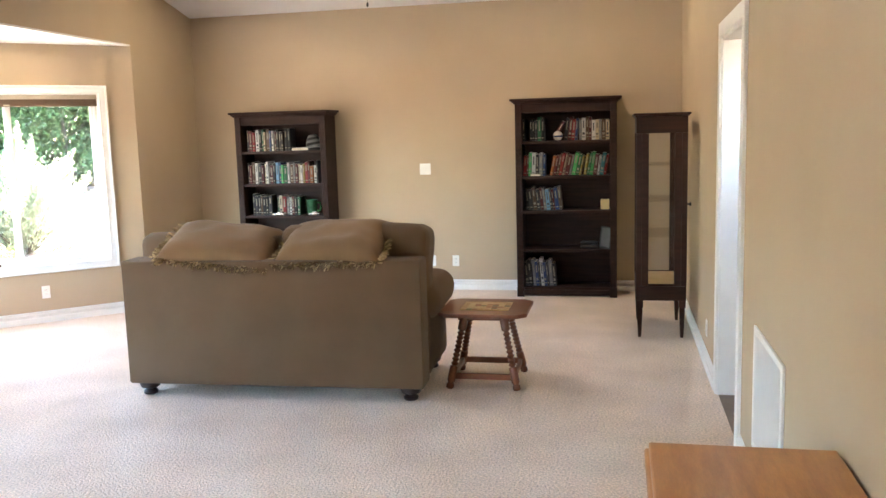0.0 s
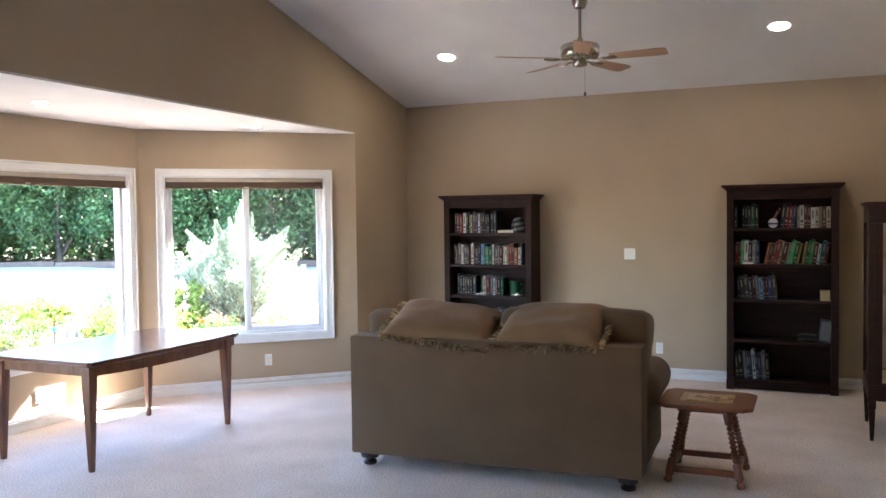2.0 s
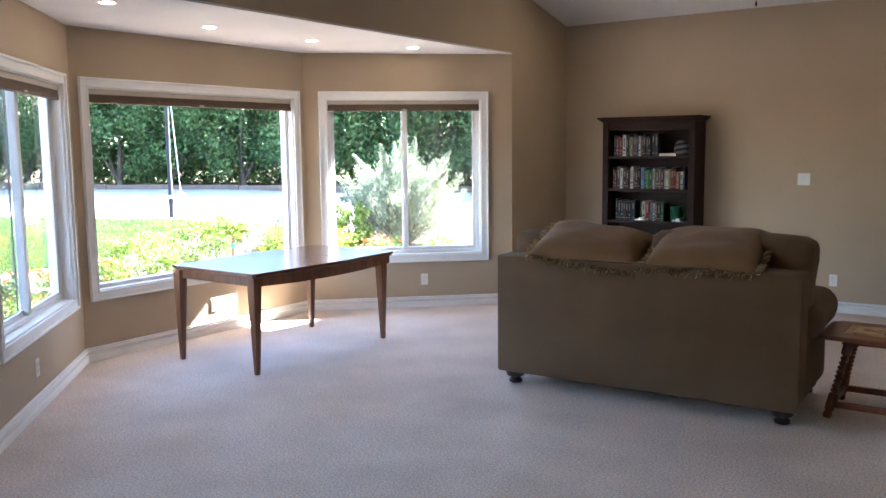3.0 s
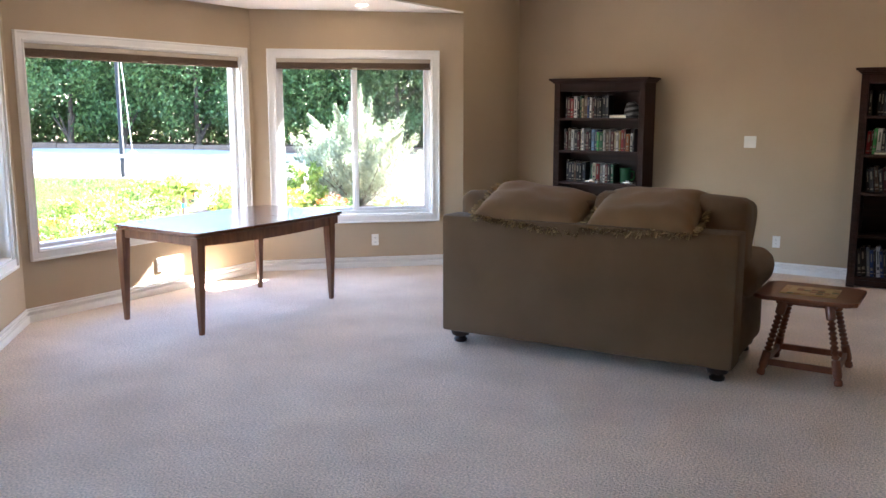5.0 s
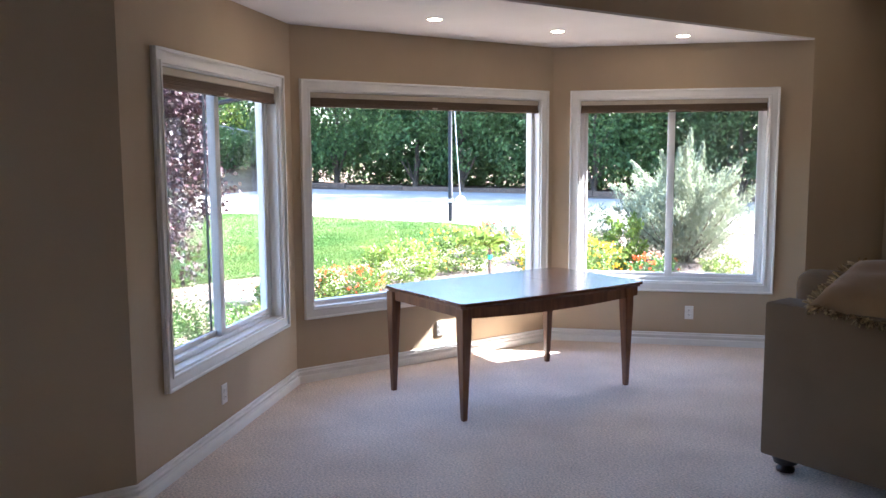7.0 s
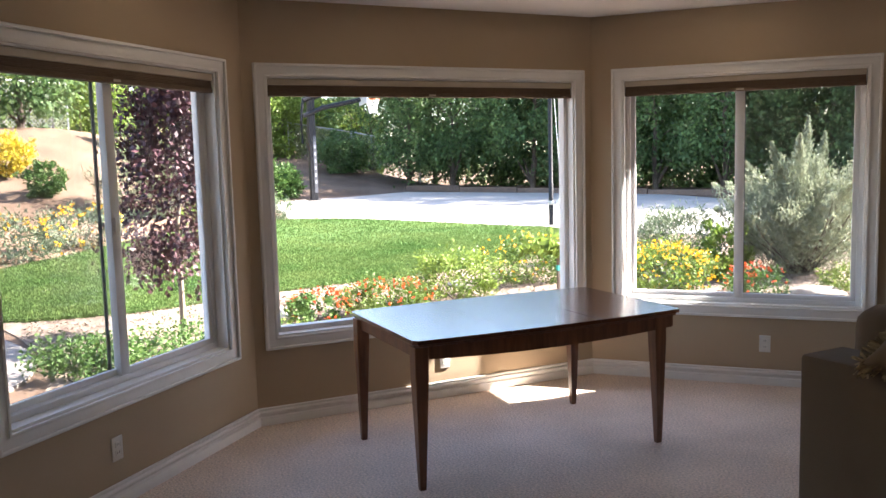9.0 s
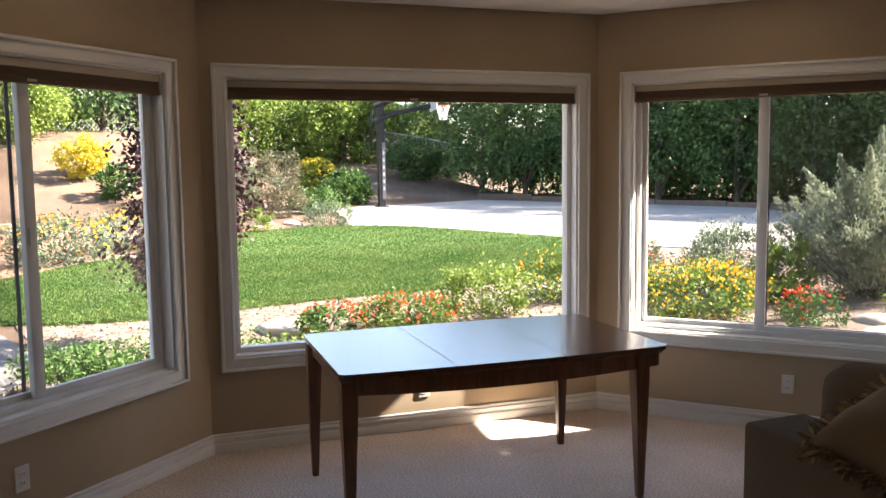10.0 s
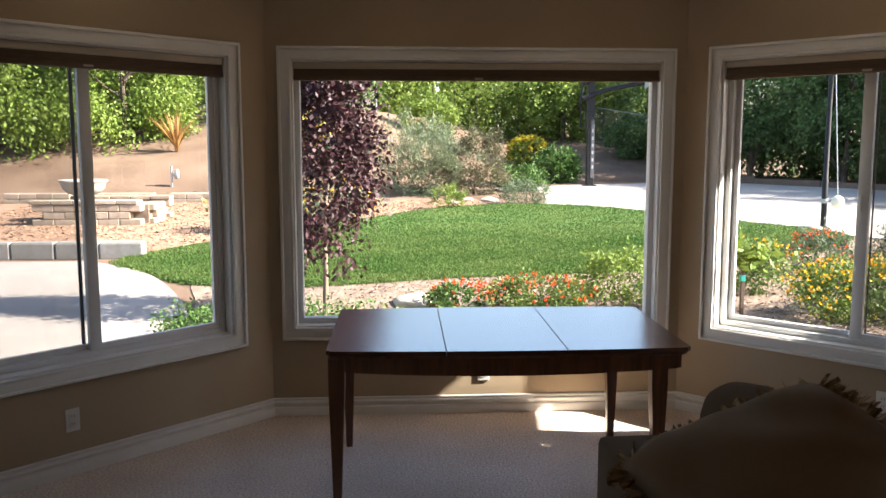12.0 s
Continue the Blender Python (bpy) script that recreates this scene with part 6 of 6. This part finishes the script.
# hoop, tether pole, walls and fence
def hoop(x, y):
    g = ground_z(x, y)
    h = thing("basketball_hoop", Matrix.Translation((x, y, g + 0.02)), "black steel basketball hoop with a white backboard on the court", "basketball hoop")
    part("pole", box(-0.11, 0.11, -0.11, 0.11, 0.0, 3.45, bevel=0.012), M_POLE, h)
    part("pole_panel", box(0.1105, 0.119, 0.0, 0.11, 0.25, 2.1, bevel=0.004), M_GREYPAD, h, "dark printed panel on the pole")
    for i in range(6):
        part("panel_mark", box(0.1192, 0.1212, 0.03, 0.085, 0.55 + i * 0.23, 0.66 + i * 0.23), M_MARK, h)
    part("base_plate", box(-0.2, 0.2, -0.2, 0.2, 0.0005, 0.03, bevel=0.006), M_POLE, h)
    for z in (2.85, 3.35):
        part("arm", tube([(0.13, -0.28, z - 0.1), (0.14, 0.35, z + 0.16), (0.3, 1.62, z + 0.42)], 0.075, 8), M_POLE, h, smooth=50)
    part("brace", tube([(0.1, -0.34, 1.85), (0.1, -0.36, 2.6), (0.12, -0.28, 3.3)], 0.045, 8), M_POLE, h, smooth=50)
    part("actuator", tube([(-0.05, -0.06, 3.25), (0.35, 0.5, 3.45)], 0.04, 8), M_POLE, h, smooth=50)
    q = Matrix.Translation((0.34, 1.72, 0.22)) @ Matrix.Rotation(math.atan2(1.52, 0.32), 4, "Z")
    part("backboard", box(-0.02, 0.02, -0.9, 0.9, 2.9, 3.97, bevel=0.006, m=q), M_BOARD, h)
    part("target_square", picture_frame(-0.25, 0.25, 3.08, 3.48, 0.04, 0.0205, 0.0235), M_RIM, h, m=q @ Matrix.Rotation(radians(-90), 4, "Z"))
    ring = [(0.30 + 0.23 * math.cos(a), 0.23 * math.sin(a), 3.05) for a in np.linspace(0, 2 * math.pi, 25)]
    bm = tube(ring, 0.012, 6)
    bm.transform(q)
    part("rim", bm, M_RIM, h, smooth=50)
    net = bmesh.new()
    for k in range(12):
        for s in (-1, 1):
            a0 = k * math.pi / 6
            net = tube([(0.30 + r * math.cos(a0 + s * t), r * math.sin(a0 + s * t), z) for r, t, z in ((0.23, 0, 3.04), (0.17, 0.26, 2.88), (0.13, 0.5, 2.72), (0.12, 0.78, 2.6))], 0.006, 4, bm=net)
    net.transform(q)
    part("net", net, M_BOARD, h)


hoop(-23.6, 1.97)
tp = thing("tether_pole", Matrix.Translation((-12.0, 3.72, ground_z(-12.0, 3.72) + 0.02)), "black steel tetherball pole standing on the court", "tether pole")
part("pole", lathe([(0.052, 0.0), (0.052, 0.9), (0.045, 0.91), (0.045, 3.2)], 16), M_POLE, tp, smooth=40)
part("collar", lathe([(0.06, 0.44), (0.065, 0.46), (0.065, 0.50), (0.06, 0.52)], 16), M_STEEL, tp)
tb = thing("tether_ball", Matrix.Translation((-11.86, 3.90, ground_z(-12.0, 3.72) + 0.49)), "cream tetherball hanging on a white cord", "ball")
part("sphere", lathe([(0.12 * math.sin(math.pi * (i + 0.3) / 15.6) + 0.0005, -0.12 * math.cos(math.pi * (i + 0.3) / 15.6)) for i in range(16)], 22), M_BALL, tb, smooth=60)
part("cord", tube([(0, 0, 0.115), (-0.10, -0.13, 2.66)], 0.007, 5), M_BOARD, tb)

STONE_MESH = {}


def stone(x, y, sx, sy, sz, seed, label="pale flat garden stone in the bark"):
    rg = random.Random(seed)
    bm = bmesh.new()
    bmesh.ops.create_icosphere(bm, subdivisions=3, radius=1.0)
    for v in bm.verts:
        n = noise.noise(v.co * 1.4 + Vector((seed * 3.7, 0, 0)))
        v.co = Vector((v.co.x * sx, v.co.y * sy, max(-0.5, v.co.z) * sz)) * (1 + 0.22 * n)
    o = part("garden_stone", bm, M_STONE, smooth=70, m=pose(x, y, ground_z(x, y) + sz * 0.35, 0, 0, rg.uniform(0, 180)))
    tagged(o, label, "stone", "garden stones")


for i, (x, y, s) in enumerate(((-5.25, -4.13, 0.27), (-6.1, -1.45, 0.16), (-6.5, -0.6, 0.15), (-3.35, 1.75, 0.24), (-3.1, 2.9, 0.22), (-18.2, -1.9, 0.22), (-18.4, -2.5, 0.18), (-17.6, -2.9, 0.15), (-2.9, 1.3, 0.2))):
    stone(x, y, s * 1.25, s, s * 0.34, i + 1)

# tan block planter, its urn, the low block wall behind and the grey kerb
BLOCK = [box(-0.20, 0.20, -0.14, 0.14, 0.0, 0.135, bevel=0.014, seg=1) for _ in range(1)][0]
me_block = bpy.data.meshes.new("block")
BLOCK.to_mesh(me_block)
BLOCK.free()
me_block.materials.append(M_BLOCK)


def block_row(parent, p0, p1, z, shift=0.0, scale=(1, 1, 1), name="block"):
    ln = wall_length(p0, p1)
    n = max(1, int((ln - shift) / (0.405 * scale[0])))
    a = math.atan2(p1[1] - p0[1], p1[0] - p0[0])
    rg = random.Random(int(z * 1000) + int(ln * 77))
    for i in range(n):
        s = shift + 0.2 + i * 0.405 * scale[0]
        o = new(name, me_block)
        o.parent = parent
        o.matrix_basis = Matrix.Translation((p0[0] + math.cos(a) * s, p0[1] + math.sin(a) * s, z)) @ Matrix.Rotation(a + radians(rg.uniform(-1.5, 1.5)), 4, "Z") @ Matrix.Diagonal((*scale, 1))


PX0, PX1, PY0, PY1 = -14.6, -13.1, -11.2, -9.0
pz = ground_z(-13.5, -10)
planter = thing("block_planter", Matrix.Translation((0, 0, pz)), "low square planter of tan split-face blocks", "planter")
for c in range(3):
    sh = 0.0 if c % 2 == 0 else 0.2
    for p0, p1 in (((PX1, PY0), (PX1, PY1)), ((PX0, PY1), (PX0, PY0)), ((PX1 - 0.15, PY1 - 0.14), (PX0 + 0.15, PY1 - 0.14)), ((PX0 + 0.15, PY0 + 0.14), (PX1 - 0.15, PY0 + 0.14))):
        block_row(planter, p0, p1, -0.02 + c * 0.139, sh)
for p0, p1 in (((PX1 - 0.02, PY0 - 0.05), (PX1 - 0.02, PY1 + 0.05)), ((PX0, PY1), (PX0, PY0))):
    block_row(planter, p0, p1, 0.40, 0.0, (1.0, 1.25, 0.55), "cap_block")
part("soil", box(PX0 + 0.1, PX1 - 0.1, PY0 + 0.1, PY1 - 0.1, -0.02, 0.36), M_MULCH, planter)
urn = thing("garden_urn", Matrix.Translation((-13.9, -10.55, pz + 0.36)), "wide white stone urn standing in the planter", "urn")
part("bowl", lathe([(0.20, 0.0), (0.22, 0.03), (0.14, 0.08), (0.12, 0.14), (0.30, 0.20), (0.40, 0.30), (0.42, 0.40), (0.47, 0.44), (0.46, 0.47), (0.38, 0.46), (0.30, 0.36), (0.01, 0.34)], 30), M_CONC, urn, smooth=40)
lw = thing("low_block_wall", Matrix.Translation((0, 0, 0)), "low wall of tan blocks at the foot of the bank", "garden wall")
for c in range(2):
    for i in range(6):
        y0 = -20.0 + i * 2.02
        block_row(lw, (-18.1, y0), (-18.1, y0 + 2.02), ground_z(-18.1, y0) - 0.03 + c * 0.139, 0.0 if c == 0 else 0.0)
kerb = thing("block_kerb", Matrix.Translation((0, 0, 0)), "grey concrete block kerb along the driveway", "kerb")
me_kerb = me_block.copy()
me_kerb.materials.clear()
me_kerb.materials.append(M_KERB)
for i in range(28):
    o = new("kerb_block", me_kerb)
    o.parent = kerb
    o.matrix_basis = Matrix.Translation((-8.80, -8.25 - i * 0.612, ground_z(-8.8, -8.3) - 0.02)) @ Matrix.Rotation(radians(90), 4, "Z") @ Matrix.Diagonal((1.5, 0.75, 1.95, 1))
valve = thing("pipe_riser", Matrix.Translation((-19.6, -10.25, ground_z(-19.6, -10.25))), "grey irrigation pipe riser with a valve on the bank", "pipe")
part("pipe", tube([(0, 0, -0.1), (0, 0, 0.55)], 0.03, 8), M_STEEL, valve, smooth=50)
part("valve", lathe([(0.05, 0.0), (0.07, 0.03), (0.07, 0.2), (0.05, 0.25)], 12, m=Matrix.Translation((0, 0.14, 0.2))), M_STEEL, valve, smooth=50)
part("elbow", tube([(0, 0, 0.3), (0, 0.14, 0.3)], 0.025, 8), M_STEEL, valve, smooth=50)

edge = thing("timber_edging", Matrix.Translation((0, 0, 0)), "weathered timber edging along the far side of the court", "edging")
ea, eb = Vector((-26.9, 6.7)), Vector((-9.0, 18.6))
for i in range(9):
    p, q = ea + (eb - ea) * (i / 9), ea + (eb - ea) * ((i + 0.985) / 9)
    a = math.atan2(q.y - p.y, q.x - p.x)
    part("beam", box(0, (q - p).length, -0.05, 0.05, -0.05, 0.17, bevel=0.012), M_TIMBER, edge, m=Matrix.Translation((p.x, p.y, ground_z(p.x, p.y))) @ Matrix.Rotation(a, 4, "Z"))


def chain_fence(points, h):
    f = thing("chain_link_fence", Matrix.Identity(4), "grey chain-link fence running down the bank", "fence")
    for p in points:
        z = ground_z(*p)
        part("post", lathe([(0.035, z - 0.1), (0.035, z + h + 0.05)], 10, m=Matrix.Translation((*p, 0))), M_STEEL, f, smooth=50)
    for p, q in zip(points, points[1:]):
        P, Q = Vector((*p, ground_z(*p))), Vector((*q, ground_z(*q)))
        part("top_rail", tube([P + Vector((0, 0, h)), Q + Vector((0, 0, h))], 0.022, 6), M_STEEL, f)
        bm = bmesh.new()
        n = int((Q - P).length / 0.16)
        for i in range(-int(h / 0.16), n):
            for s in (0, 1):
                a, b = i * 0.16, i * 0.16 + h
                za, zb = 0.0, h
                ln = (Q - P).length
                if a < 0:
                    za, a = -a, 0.0
                if b > ln:
                    zb, b = h - (b - ln), ln
                if b <= a:
                    continue
                if s:
                    za, zb = h - za, h - zb
                A, B = P + (Q - P) * (a / ln) + Vector((0, 0, za)), P + (Q - P) * (b / ln) + Vector((0, 0, zb))
                bm = tube([A, B], 0.006, 3, bm=bm)
        part("wire_mesh", bm, M_STEEL, f)


chain_fence([(-36.0, 4.6), (-32.5, 6.5), (-29.2, 8.3)], 1.6)
chain_fence([(-29.5, -12.0), (-30.6, -8.2), (-32.4, -5.0)], 1.9)

# grass: upright blades over the whole lawn
rs = np.random.RandomState(4)
lx0, lx1 = min(p[0] for p in LAWN), max(p[0] for p in LAWN)
ly0, ly1 = min(p[1] for p in LAWN), max(p[1] for p in LAWN)
pts = []
while len(pts) < 120000:
    x, y = rs.uniform(lx0, lx1), rs.uniform(ly0, ly1)
    # denser towards the house, where single blades show
    if rs.uniform() < 0.3 + 0.7 * smooth01((x + 13) / 5) and inside(x, y, LAWN):
        pts.append((x, y, ground_z(x, y) + 0.054))
P = np.array(pts)
n = len(P)
d = unit(rs.normal(0, 0.5, (n, 3)) + np.array([0, 0, 1.0]))
s = unit(np.cross(d, rs.normal(0, 1, (n, 3))))
ob = quads_object("grass", P, d * rs.uniform(0.015, 0.036, (n, 1)), s * 0.0065, M_BLADES)
tagged(ob, "short green grass blades of the mown lawn", "grass", kind="stuff")
# longer uncut blades that hang over the lawn's edge
pts = []
for (xa, ya), (xb, yb) in zip(LAWN, LAWN[1:] + LAWN[:1]):
    if max(xa, xb) < -11.5:
        continue
    for _ in range(int(math.hypot(xb - xa, yb - ya) * 520)):
        f = rs.uniform()
        x, y = xa + (xb - xa) * f, ya + (yb - ya) * f
        k = 0.5 + 0.5 * noise.noise(Vector((x * 3.1, y * 3.1, 0)))
        pts.append((x + rs.normal(0, 0.02 + 0.05 * k), y + rs.normal(0, 0.02 + 0.05 * k), ground_z(x, y) + rs.uniform(0.01, 0.05)))
P = np.array(pts)
n = len(P)
d = unit(rs.normal(0, 0.8, (n, 3)) + np.array([0, 0, 0.8]))
s = unit(np.cross(d, rs.normal(0, 1, (n, 3))))
ob = quads_object("edge_grass", P, d * rs.uniform(0.02, 0.055, (n, 1)), s * 0.005, M_BLADES)
tagged(ob, "longer ragged grass along the edge of the lawn", "grass", kind="stuff")
# bark chips in the beds
pts = []
while len(pts) < 34000:
    x, y = rs.uniform(-9, -1.8), rs.uniform(-6.5, 5.0)
    if inside(x, y, BED):
        pts.append((x, y, ground_z(x, y) + 0.02))
P = np.array(pts)
n = len(P)
d = unit(rs.normal(0, 1, (n, 3)) * np.array([1, 1, 0.22]))
s = unit(np.cross(d, rs.normal(0, 0.35, (n, 3)) + np.array([0, 0, 1.0])))
ob = quads_object("bark_chips", P, d * rs.uniform(0.012, 0.034, (n, 1)), s * 0.010, M_CHIP)
tagged(ob, "scattered grey-brown bark chips on the flower bed", "bark chips", kind="stuff")
pts = []
while len(pts) < 20000:
    x, y = rs.uniform(-18.4, -8.9), rs.uniform(-13, -2.2)
    if inside(x, y, CHIPS):
        pts.append((x, y, ground_z(x, y) + 0.018))
P = np.array(pts)
n = len(P)
d = unit(rs.normal(0, 1, (n, 3)) * np.array([1, 1, 0.22]))
s = unit(np.cross(d, rs.normal(0, 0.35, (n, 3)) + np.array([0, 0, 1.0])))
ob = quads_object("wood_chips", P, d * rs.uniform(0.015, 0.045, (n, 1)), s * 0.014, M_WOODCHIP)
tagged(ob, "scattered orange-brown wood chips beyond the lawn", "wood chips", kind="stuff")

# unseen pier at the house corner, added to block sun through window_1
tagged(part("wall_outside", box(-0.56, -0.152, -0.12, 0.6, -0.3, 2.55), M_STUCCO), "unseen tan stucco pier added to block sun from the bay window", "wall", kind="structure")
